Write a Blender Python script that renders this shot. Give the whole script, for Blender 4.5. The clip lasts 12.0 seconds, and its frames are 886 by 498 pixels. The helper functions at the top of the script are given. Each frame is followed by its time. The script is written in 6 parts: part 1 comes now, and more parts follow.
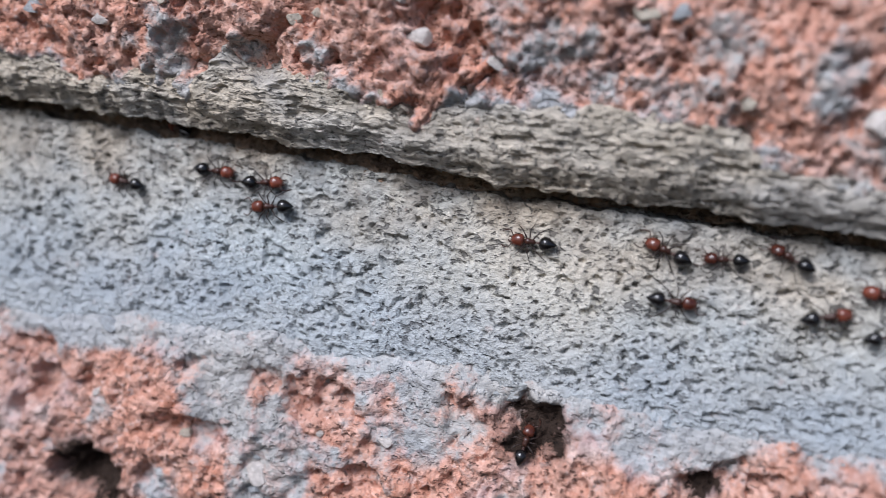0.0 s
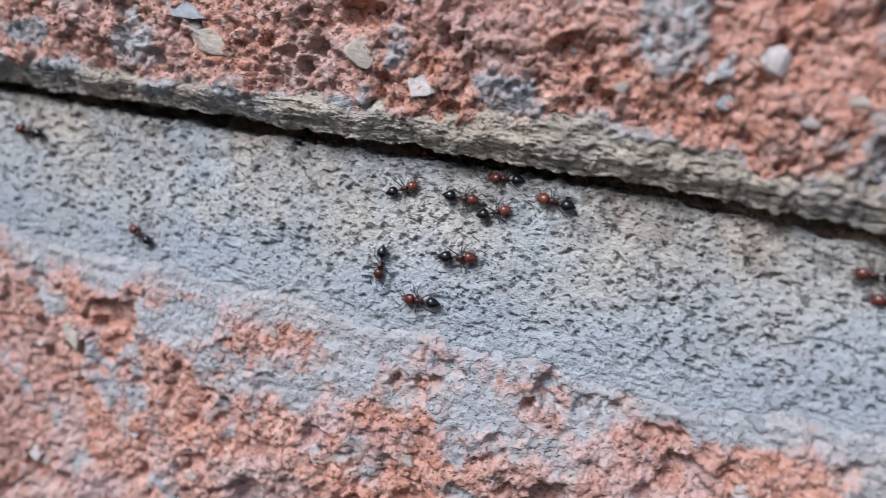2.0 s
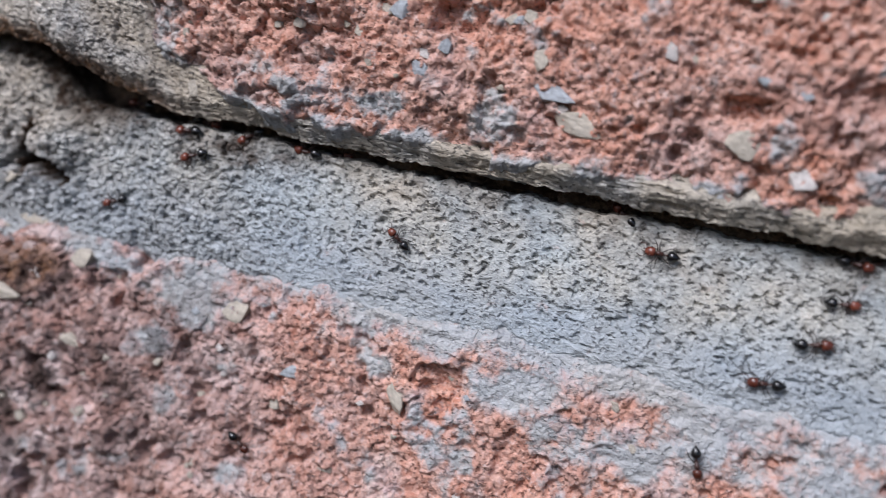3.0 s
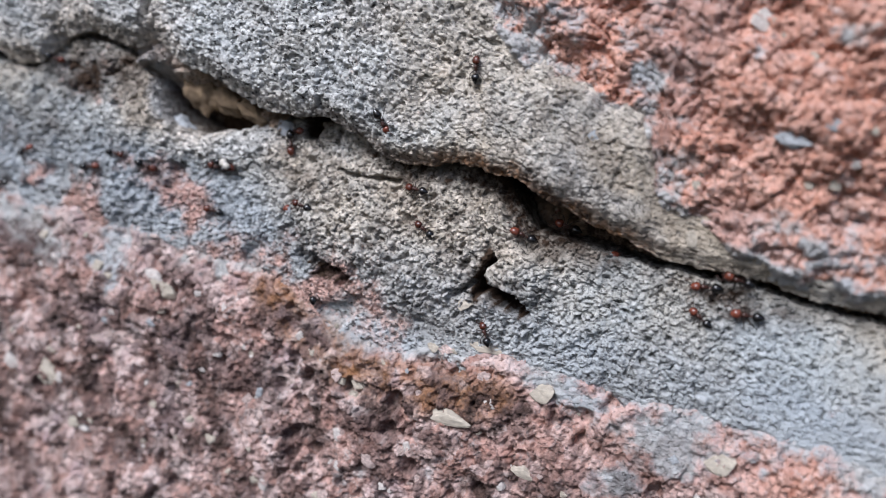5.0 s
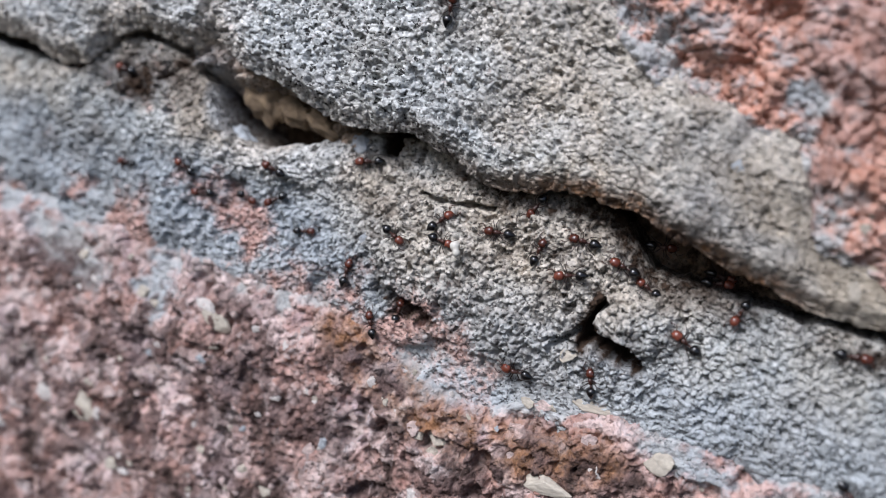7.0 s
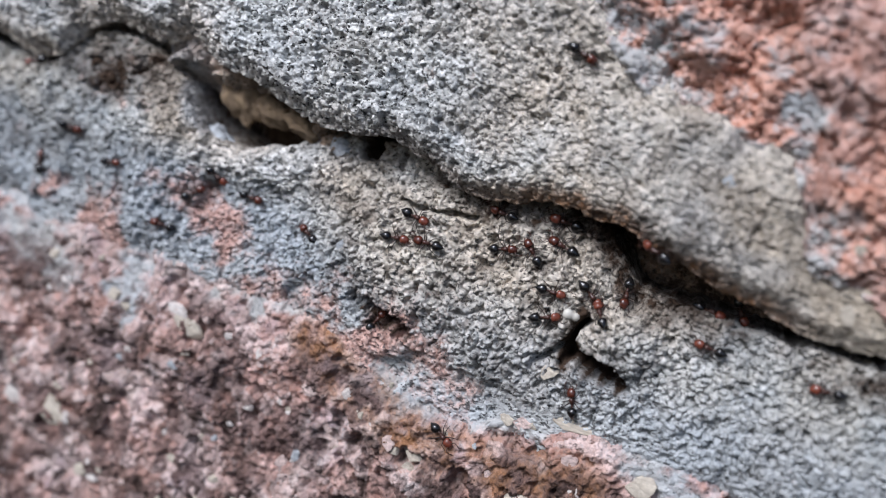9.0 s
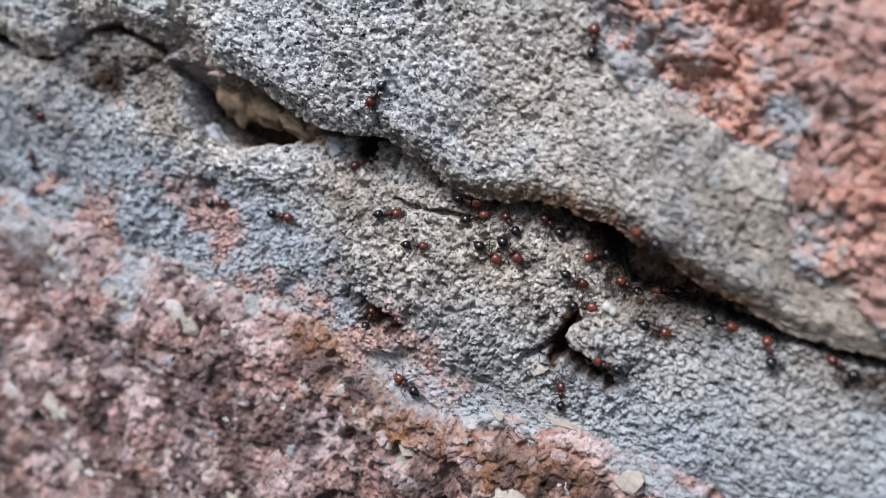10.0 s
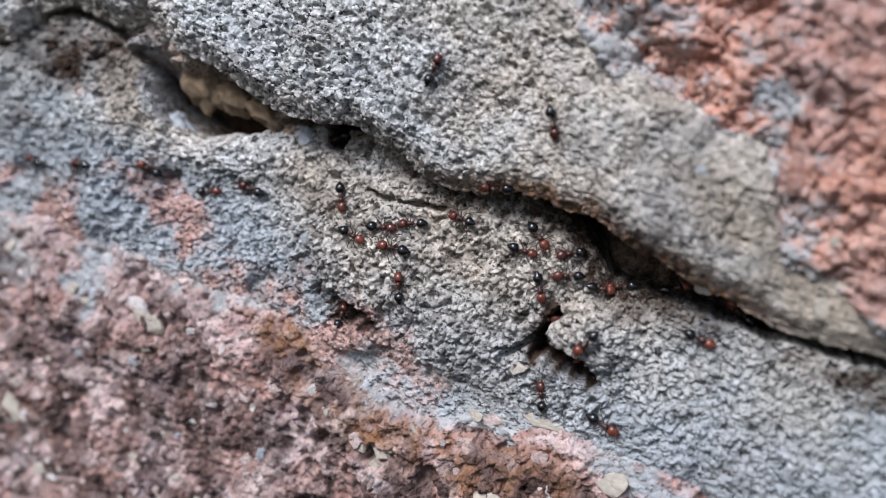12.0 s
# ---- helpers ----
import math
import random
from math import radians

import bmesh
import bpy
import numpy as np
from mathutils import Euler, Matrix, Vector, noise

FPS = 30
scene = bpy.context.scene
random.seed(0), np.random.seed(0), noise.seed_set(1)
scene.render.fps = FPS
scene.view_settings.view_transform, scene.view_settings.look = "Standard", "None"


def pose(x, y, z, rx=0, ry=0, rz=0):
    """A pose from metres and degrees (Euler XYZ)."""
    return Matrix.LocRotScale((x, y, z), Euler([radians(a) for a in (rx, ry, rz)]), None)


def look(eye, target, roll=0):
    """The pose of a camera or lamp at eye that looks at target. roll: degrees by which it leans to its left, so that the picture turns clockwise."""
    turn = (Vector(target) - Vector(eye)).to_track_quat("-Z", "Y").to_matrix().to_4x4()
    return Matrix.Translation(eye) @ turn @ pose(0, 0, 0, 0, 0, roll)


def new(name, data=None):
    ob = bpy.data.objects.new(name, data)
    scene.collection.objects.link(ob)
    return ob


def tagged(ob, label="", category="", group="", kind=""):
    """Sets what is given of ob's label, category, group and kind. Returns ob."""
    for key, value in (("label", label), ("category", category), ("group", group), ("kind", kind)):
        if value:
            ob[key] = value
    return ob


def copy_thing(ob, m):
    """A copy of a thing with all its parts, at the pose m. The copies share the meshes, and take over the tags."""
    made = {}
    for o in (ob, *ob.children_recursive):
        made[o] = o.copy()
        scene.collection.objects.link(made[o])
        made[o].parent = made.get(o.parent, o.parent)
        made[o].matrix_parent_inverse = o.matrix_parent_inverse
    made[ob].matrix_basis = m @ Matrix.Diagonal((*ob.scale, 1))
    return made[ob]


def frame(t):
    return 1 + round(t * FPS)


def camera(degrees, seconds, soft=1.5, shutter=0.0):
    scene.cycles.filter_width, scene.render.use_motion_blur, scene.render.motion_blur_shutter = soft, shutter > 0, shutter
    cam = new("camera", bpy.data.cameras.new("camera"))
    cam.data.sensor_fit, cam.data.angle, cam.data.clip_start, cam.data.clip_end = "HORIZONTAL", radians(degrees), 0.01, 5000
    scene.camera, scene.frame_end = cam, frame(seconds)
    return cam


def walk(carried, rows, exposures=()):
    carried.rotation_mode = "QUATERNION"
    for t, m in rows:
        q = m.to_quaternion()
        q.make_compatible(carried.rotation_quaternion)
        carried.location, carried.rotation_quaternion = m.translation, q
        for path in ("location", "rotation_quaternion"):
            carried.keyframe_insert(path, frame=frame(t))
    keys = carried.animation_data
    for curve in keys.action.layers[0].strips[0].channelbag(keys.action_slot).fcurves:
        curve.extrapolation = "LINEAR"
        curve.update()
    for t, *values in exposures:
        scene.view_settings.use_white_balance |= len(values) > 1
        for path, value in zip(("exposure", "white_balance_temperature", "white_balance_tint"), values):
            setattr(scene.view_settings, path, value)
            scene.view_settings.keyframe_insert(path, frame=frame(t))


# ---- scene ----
cam = camera(55.7, 12.0, soft=0.65, shutter=0.13)
cam.data.dof.use_dof = True
cam.data.dof.aperture_fstop = 13.5
focus = new("focus_mark")
cam.data.dof.focus_object = focus

# the carried camera: seconds, eye, target, roll (metres; the wall's face is y = 0, the crack z = 0)
PATH = [
    (0, (0.00008, -0.05593, 0.00372), (-0.01241, 0.00193, -0.00608), 7.63),
    (0.5, (-0.01141, -0.05812, 0.00750), (-0.02410, -0.00095, -0.00554), 7.81),
    (1, (-0.02511, -0.06349, 0.00778), (-0.03705, -0.00603, -0.00471), 8.57),
    (1.5, (-0.03672, -0.06478, 0.00570), (-0.05037, -0.00767, -0.00664), 9.23),
    (2, (-0.04753, -0.06567, 0.00608), (-0.06219, -0.00880, -0.00624), 9.82),
    (2.5, (-0.06327, -0.07270, 0.00704), (-0.07776, -0.01578, -0.00524), 10.83),
    (3, (-0.07790, -0.07599, 0.00597), (-0.09267, -0.01892, -0.00520), 11.96),
    (3.5, (-0.09267, -0.08115, 0.00676), (-0.10844, -0.02422, -0.00374), 12.56),
    (3.7, (-0.09713, -0.08256, 0.00713), (-0.11300, -0.02553, -0.00266), 12.90),
    (5.3, (-0.12661, -0.08621, 0.01303), (-0.14603, -0.03108, -0.00052), 12.93),
    (5.5, (-0.12870, -0.08456, 0.01247), (-0.14836, -0.02951, -0.00108), 13.11),
    (6, (-0.13201, -0.07819, 0.01090), (-0.15221, -0.02337, -0.00279), 13.26),
    (6.5, (-0.13260, -0.07565, 0.01109), (-0.15292, -0.02087, -0.00256), 13.66),
    (7, (-0.13459, -0.07674, 0.01161), (-0.15487, -0.02190, -0.00182), 13.95),
    (7.2, (-0.13362, -0.07668, 0.01197), (-0.15388, -0.02174, -0.00112), 14.18),
    (9, (-0.13475, -0.07296, 0.01311), (-0.15462, -0.01812, -0.00094), 15.11),
    (9.5, (-0.13347, -0.07472, 0.01365), (-0.15324, -0.01984, -0.00038), 15.26),
    (10, (-0.13395, -0.07405, 0.01376), (-0.15353, -0.01916, -0.00050), 15.15),
    (10.5, (-0.13383, -0.07351, 0.01402), (-0.15308, -0.01858, -0.00055), 15.00),
    (11, (-0.13432, -0.07166, 0.01378), (-0.15340, -0.01666, -0.00075), 15.16),
    (11.5, (-0.13437, -0.07100, 0.01355), (-0.15315, -0.01591, -0.00106), 15.20),
    (12, (-0.13441, -0.07023, 0.01342), (-0.15282, -0.01504, -0.00123), 15.17),
]
EXPOSURES = [(0.0, 0.54, 5540, 13.2), (1.0, 0.52, 5500, 13.4), (2.5, 0.46, 5540, 13.8), (3.5, 0.50, 5600, 14.0), (5.5, 0.66, 5580, 12.4), (12.0, 0.66, 5550, 12.2)]
walk(cam, [(t, look(eye, target, roll)) for t, eye, target, roll in PATH], EXPOSURES)

# ---- light: overcast sky, and a very wide weak sun high in front of the wall ----
SUN_ELEVATION, SUN_TURN = radians(43), radians(208)
world = bpy.data.worlds.new("sky")
scene.world = world
world.use_nodes = True
wn, wl = world.node_tree.nodes, world.node_tree.links
sky = wn.new("ShaderNodeTexSky")
sky.sky_type, sky.sun_disc = "NISHITA", False
sky.sun_elevation, sky.sun_rotation = SUN_ELEVATION, SUN_TURN
sky.air_density, sky.dust_density, sky.ozone_density = 1.0, 3.0, 1.0
wn["Background"].inputs["Strength"].default_value = 0.066
wl.new(sky.outputs["Color"], wn["Background"].inputs["Color"])

sun_data = bpy.data.lights.new("sun", "SUN")
sun_data.energy, sun_data.angle, sun_data.color = 2.7, radians(26), (1.0, 0.95, 0.88)
sun = new("sun", sun_data)
sun_way = Vector((math.sin(SUN_TURN) * math.cos(SUN_ELEVATION), math.cos(SUN_TURN) * math.cos(SUN_ELEVATION), math.sin(SUN_ELEVATION)))
sun.matrix_world = look(sun_way * 2, (0, 0, 0))


# ---- noise on number arrays; all shapes are worked out in millimetres ----
MM = 0.001


def smooth(a, b, v):
    u = np.clip((v - a) / (b - a), 0, 1)
    return u * u * (3 - 2 * u)


TABLES = {}


def table_of(seed, size, layers):
    """Random numbers, drawn once for each seed."""
    if (seed, size) not in TABLES:
        TABLES[seed, size] = np.random.RandomState(seed).rand(layers, size, size)
    return TABLES[seed, size]


def vnoise(x, z, size, seed):
    """Smooth value noise, -1 to 1."""
    table = table_of(seed, 256, 1)[0]
    u, v = x / size + 1000, z / size + 1000
    i, j = np.floor(u).astype(int), np.floor(v).astype(int)
    f, g = u - i, v - j
    f, g = f * f * f * (f * (6 * f - 15) + 10), g * g * g * (g * (6 * g - 15) + 10)
    i0, i1, j0, j1 = i % 256, (i + 1) % 256, j % 256, (j + 1) % 256
    return 2 * ((table[i0, j0] * (1 - f) + table[i1, j0] * f) * (1 - g) + (table[i0, j1] * (1 - f) + table[i1, j1] * f) * g) - 1


def fbm(x, z, size, seed, steps=3, gain=0.5):
    total, weight, norm = 0, 1, 0
    for n in range(steps):
        total = total + weight * vnoise(x + 7.3 * n, z - 3.1 * n, size / 2 ** n, seed + n)
        norm += weight
        weight *= gain
    return total / norm


def cells(x, z, size, seed):
    """Scattered grains: distance to the nearest, to the next, and the nearest one's random number."""
    jx, jz, own = table_of(seed, 128, 3)
    u, v = x / size + 1000, z / size + 1000
    i, j = np.floor(u).astype(int), np.floor(v).astype(int)
    first, second, value = np.full(u.shape, 9.0), np.full(u.shape, 9.0), np.zeros(u.shape)
    for di in (-1, 0, 1):
        for dj in (-1, 0, 1):
            a, b = (i + di) % 128, (j + dj) % 128
            d = np.hypot(i + di + jx[a, b] - u, j + dj + jz[a, b] - v)
            near = d < first
            second = np.where(near, first, np.minimum(second, d))
            value = np.where(near, own[a, b], value)
            first = np.where(near, d, first)
    return first, second, value


def crumbs(x, z, size, seed, warp=0.3):
    """Rounded crumbs packed side by side with narrow gaps, 0 to 1."""
    u = x + warp * size * fbm(x, z, 0.9 * size, seed + 40, 2)
    v = z + warp * size * fbm(x, z, 0.9 * size, seed + 44, 2)
    first, second, value = cells(u, v, size, seed)
    gap = np.clip((second - first) / 0.34, 0, 1)
    return np.sqrt(gap * (2 - gap)) * (0.5 + 0.5 * value)


def blob(x, z, cx, cz, rx, rz, turn=0.0, edge=0.35, seed=1, rag=0.25):
    """A ragged patch: 1 inside, 0 outside."""
    c, s = math.cos(radians(turn)), math.sin(radians(turn))
    u, v = ((x - cx) * c + (z - cz) * s) / rx, (-(x - cx) * s + (z - cz) * c) / rz
    r = np.hypot(u, v) + rag * fbm(x, z, 0.8 * min(rx, rz), seed, 3)
    return 1 - smooth(1 - edge, 1 + edge, r)


def seam(x, z, corners, width):
    """A ragged line through corners: 1 on the line, 0 a width away."""
    x2, z2 = x + 0.6 * fbm(x, z, 1.8, 71, 3), z + 0.6 * fbm(x, z, 1.8, 75, 3)
    best = np.full(x.shape, 99.0)
    for (ax, az), (bx, bz) in zip(corners, corners[1:]):
        k = np.clip(((x2 - ax) * (bx - ax) + (z2 - az) * (bz - az)) / ((bx - ax) ** 2 + (bz - az) ** 2), 0, 1)
        best = np.minimum(best, np.hypot(x2 - ax - k * (bx - ax), z2 - az - k * (bz - az)))
    return 1 - smooth(0.25 * width, width, best)


# ---- the wall's forms: height towards the viewer over the brick face, in millimetres ----
def lip(x):
    """Lower edge of the mortar that overhangs the crack."""
    base = np.interp(x, [-240, -224, -217, -213, -210.5, -206, -201, -197.7, -195, -190, -186, -182.3, -180.6, -176.4, -172.5, -170, -167.3, -163.3, -160, -156, -152.7, -150, -147, -145, -142.3, -139.6, -134.7, -129.1, -124.6, -121.9, -112, -90, -50, -31, -16, -6, 1, 40],
                     [1.2, 0.6, -0.6, 0.2, 4.0, 5.9, 5.6, 5.2, 7.0, 4.5, 4.3, 3.3, 2.3, 2.0, 2.4, 2.9, 2.3, 1.4, 0.1, 0.8, 1.5, 1.8, 1.6, 1.7, 0.9, 0.3, -0.9, -2.1, -2.2, -1.6, -1.9, -1.06, 0.1, 0, -0.2, -0.8, -0.7, -0.9])
    return base + 0.35 * fbm(x, x * 0, 3.0, 21, 2) + 0.22 * fbm(x, x * 0, 0.7, 25, 2)


def bed_top(x):
    """Upper edge of the bed mortar under the crack."""
    base = np.interp(x, [-240, -224, -218.5, -213.9, -212.8, -211, -206.9, -202.7, -198.4, -195.6, -193.4, -192, -189, -188, -181.2, -179.3, -175.9, -174.2, -173, -172, -169, -166, -163, -160, -156, -153, -150.7, -149, -147.6, -145, -143, -139, -133.5, -128.7, -121, -112, -90, -50, -31, -16, -6, 1, 40],
                     [-0.6, -1.2, -1.4, -0.7, 0.6, 3.2, 4.6, 4.7, 3.5, 1.8, -1.2, -2.8, -3.6, -3.7, -1.1, -0.1, 1.9, 1.9, -0.2, 1.6, 2.6, 2.8, 2.0, 0.2, 0.9, 1.5, 1.5, 1.2, 0.5, -1.8, -3.9, -3.7, -3.9, -3.5, -2.9, -3.2, -2.46, -1, -1.2, -1.5, -1.8, -1.6, -1.8])
    return base + 0.3 * fbm(x, x * 0 + 5, 2.4, 31, 2) + 0.2 * fbm(x, x * 0 + 5, 0.7, 35, 2)


def brick_edge(x):
    """Lower edge of the upper brick, where it meets the mortar; it climbs along the upright joint."""
    return np.interp(x, [-240, -170, -160, -152.5, -147.5, -141.4, -136.3, -133.3, -132, -131.3, -128, -124.5, -120, -112, -100, -90, -82, -78, -73, -66, -62, -57, -50, -44, -41.5, -37, -32, -30, -26.7, -23, -16, -14.8, -12.6, -9.6, -5, 3.7, 7.3, 11.7, 40],
                     [60, 32, 24, 17.8, 14.6, 12.2, 11.7, 9.8, 7.3, 5.2, 3.9, 2.6, 0.9, 1.0, 1.5, 1.0, 2.2, 1.9, 2.6, 3.0, 4.4, 4.9, 4.1, 4.3, 2.6, 3.4, 3.8, 5.2, 4.1, 4.8, 4.3, 3.3, 5.3, 5.7, 5.0, 5.2, 3.8, 2.9, 2.4]) + 0.8 * fbm(x, x * 0, 3.0, 41, 3)


def low_edge(x):
    """Upper edge of the lower brick."""
    return np.interp(x, [-240, -208, -194, -185, -172, -163, -158, -150, -138, -125, -110, -90, -70, -47, -24, -8, 40],
                     [-18.5, -18.6, -17, -17.6, -17.4, -20.8, -22.6, -20.2, -18, -17, -16.7, -15.9, -16.5, -16.5, -15, -14.8, -15.4]) + 0.8 * fbm(x, x * 0, 5.0, 51, 3)


def mortar_grain(x, z, coarse, strand):
    """Relief of old mortar: trowelled and pitted; coarse: broken open and sandy; strand: drawn out along the joint."""
    plain = 0.12 * fbm(x, z, 2.2, 65, 3) + 0.05 * fbm(x, z, 0.35, 68, 2) + 0.10 * crumbs(x, z, 0.55, 63) - 0.42 * smooth(0.36, 0.52, fbm(0.75 * x, z, 0.48, 61, 2)) - 0.20 * smooth(0.40, 0.6, fbm(0.6 * x, z, 1.3, 62, 2))
    sandy = 0.95 * crumbs(x, z * 1.1, 0.66, 63) + 0.65 * crumbs(x, z * 1.1, 1.3, 64) + 0.45 * fbm(x, z, 2.6, 66, 3) + 0.10 * fbm(x, z, 0.4, 67, 2) - 0.8 * smooth(0.34, 0.5, fbm(x, z, 1.0, 69, 3)) - 0.25
    drawn = 0.16 * fbm(0.25 * x + 0.15 * z, z, 0.80, 105, 3) + 0.17 * fbm(0.30 * x, z, 0.30, 108, 2) + 0.45 * fbm(x, z, 2.4, 109, 3) + 0.22 * crumbs(x * 0.6, z, 0.5, 60) - 0.40 * smooth(0.36, 0.55, fbm(0.4 * x, z, 0.6, 58, 2))
    return plain * (1 - coarse) * (1 - strand) + sandy * coarse * (1 - 0.6 * strand) + drawn * strand


def bed_height(x, z):
    left = smooth(-134, -150, x)
    top = -2.7 - 1.4 * smooth(-120, -150, x)
    k = np.clip((z + 18.0) / 17.0, 0, 1.2)
    h = -0.25 + (top + 0.25) * k ** 1.35
    h = h + 0.9 * fbm(x, z, 14.0, 81, 2) * (0.35 + 0.9 * left)
    # the broken mass of mortar round the nest
    mass = blob(x, z, -158.5, -6.4, 12.5, 8.4, -4, 0.42, 85, 0.3)
    knob = blob(x, z, -142.9, -8.7, 3.4, 2.8, -20, 0.4, 87, 0.2)
    flake = blob(x, z, -205, -3.4, 14.2, 9.6, 4, 0.10, 88, 0.12) * smooth(-11.0, -4.0, z + 1.5 * fbm(x, z, 4, 97, 2))
    h = h + 1.6 * mass + 1.6 * knob + 1.9 * flake
    h = h + 1.2 * blob(x, z, -183.5, -3.6, 8.0, 2.6, 10, 0.75, 89, 0.3)
    # thin breaks and holes
    h = h - 0.8 * seam(x, z, [(-151.0, -12.6), (-149.3, -12.0), (-147.4, -12.2)], 0.32)
    h = h - 4.5 * seam(x, z, [(-146.3, -7.2), (-146.9, -9.2), (-147.0, -11.6)], 0.52)
    h = h - 1.7 * seam(x, z, [(-147.3, -10.4), (-149.4, -12.7)], 0.45)
    h = h - 5.0 * blob(x, z, -143.7, -11.6, 2.3, 0.95, -16, 0.35, 91, 0.5)
    h = h - 4.5 * seam(x, z, [(-146.6, -10.6), (-145.2, -11.5), (-143.0, -11.7)], 0.8)
    h = h - 1.3 * blob(x, z, -3.6, -17.2, 2.2, 1.5, 0, 0.7, 151, 0.9)
    h = h - 2.8 * blob(x, z, -165.4, -14.5, 2.5, 0.9, -6, 0.7, 92, 1.1)
    h = h - 2.4 * seam(x, z, [(-167.4, -3.0), (-164.8, -3.0), (-159.3, -1.9)], 0.38)
    h = h - 6.0 * blob(x, z, -173.1, 0.6, 1.0, 1.0, 10, 0.4, 94, 0.2)
    h = h - 0.9 * smooth(0.25, 0.6, fbm(x, z, 4.5, 96, 3)) * left
    h = h - 2.6 * smooth(0.4, -3.6, z - low_edge(x) + 1.6 * fbm(x, z, 3.2, 98, 3))
    # the broken edge is rounded off
    h = h - 0.7 * smooth(-192, -186, x) * left * smooth(1.5, 0.0, bed_top(x) - z)
    h = h - 1.2 * smooth(-153, -148, x) * smooth(-136, -141, x) * smooth(3.2, 0.0, bed_top(x) - z)
    coarse = np.clip(0.75 * left + mass + knob + 0.8 * smooth(-104, -128, x), 0, 1) * smooth(-19, -15, z)
    strand = 0.45 * (1 - left) * smooth(-12.5, -15.5, z) + 0.35 * (1 - left) * smooth(-5, -2, z)
    return h + mortar_grain(x, z, coarse, strand)


def upper_height(x, z):
    """Mortar above the crack, and the upright joint on its left."""
    up = z - lip(x)
    right = smooth(-140, -122, x)
    h = (-1.2 + 1.4 * smooth(-0.2, 2.0, up)) * right
    h = h + (-1.1 + 1.8 * smooth(-0.3, 2.6, up) - 0.6 * smooth(4, 26, up)) * (1 - right)
    # thick smeared border against the upper brick
    h = h + 1.2 * blob(x, z, -139.5, 6.0, 9.0, 5.5, -38, 0.3, 101, 0.15)
    h = h - 1.0 * smooth(-192, -203, x)
    h = h - 1.5 * seam(x, z, [(-195.9, 4.5), (-197.0, 8.1), (-195.7, 12.0)], 0.8)
    h = h + 0.8 * fbm(x, z, 11.0, 103, 2) * (1 - 0.7 * right) + 0.5 * fbm(x, z, 5.0, 104, 2)
    # it dives under the brick's edge
    h = h - 3.0 * smooth(-0.9, 1.5, z - brick_edge(x) + 0.8 * fbm(x, z, 1.6, 99, 3))
    calm = 0.85 - 0.35 * smooth(-168, -146, x) * smooth(-108, -122, x) * smooth(-1.0, 2.5, up)
    return h + calm * mortar_grain(x, z, 1 - 0.8 * right, 0.15 + 0.8 * right)


def brick_lumps(x, z):
    """Big worn lumps of a weathered brick."""
    return 1.1 * crumbs(0.8 * x, z * 1.15, 3.4, 225, 0.6) + 0.9 * crumbs(x, z, 1.7, 226, 0.5) + 0.45 * crumbs(x, z, 0.8, 113, 0.5) + 0.9 * fbm(0.45 * x, z, 2.6, 224, 3) + 1.3 * fbm(x, z, 7.0, 227, 4) + 0.22 * fbm(x, z, 0.8, 228, 3)


def brick_grain(x, z, k=1.0):
    a = 0.62 * crumbs(x, z, 1.7, 111, 0.5) + 0.56 * crumbs(x, z, 0.9, 113, 0.5) + 0.30 * crumbs(x, z, 0.48, 115, 0.5)
    a = a + 1.25 * fbm(x, z, 6.5, 117, 4, 0.6) - 1.5 * smooth(0.22, 0.55, fbm(x, z, 3.0, 119, 4)) - 0.45 * smooth(0.25, 0.55, fbm(x, z, 1.1, 110, 2))
    return k * a


def upper_film(x, z):
    """Thin mortar left on the upper brick."""
    d = z - brick_edge(x)
    f = 1 - smooth(-1.5, 0.5, d + 1.9 * fbm(x, z, 2.6, 121, 4))
    for cx, cz, rx, rz, turn in ((-34.5, 5.4, 2.2, 3.2, 20), (-7.1, 7.9, 3.6, 3.8, 30), (4.2, 9.6, 2.6, 2.0, 40), (10.8, 8.6, 1.9, 2.6, 10),
                                 (-49.9, 10.6, 3.0, 2.4, 0), (-61.02, 5.238, 3.6, 1.6, -10), (-115.4, 2.7, 3.0, 1.8, -30), (-106.2, 3.1, 3.2, 1.6, 10),
                                 (-95.06, 4.231, 2.6, 2.6, -30), (-61.22, 4.835, 3.0, 1.7, -15), (-50.41, 12.09, 3.4, 3.0, 30), (15, 5.2, 3.0, 2.0, 10)):
        f = np.maximum(f, 0.8 * blob(x, z, cx, cz, 0.78 * rx, 0.78 * rz, turn, 0.5, 123, 0.8))
    f = np.maximum(f, 0.7 * smooth(0.0, 0.25, fbm(x, z, 3.5, 127, 4)) * smooth(7.0, 1.0, d) * smooth(-104, -116, x))
    f = np.maximum(f, 0.85 * smooth(-0.22, 0.12, fbm(x, z, 3.0, 129, 4)) * smooth(10.5, 4.0, d) * smooth(-127, -136, x))
    return np.maximum(f, 0.6 * smooth(0.36, 0.60, fbm(x, z, 3.2, 125, 4)))


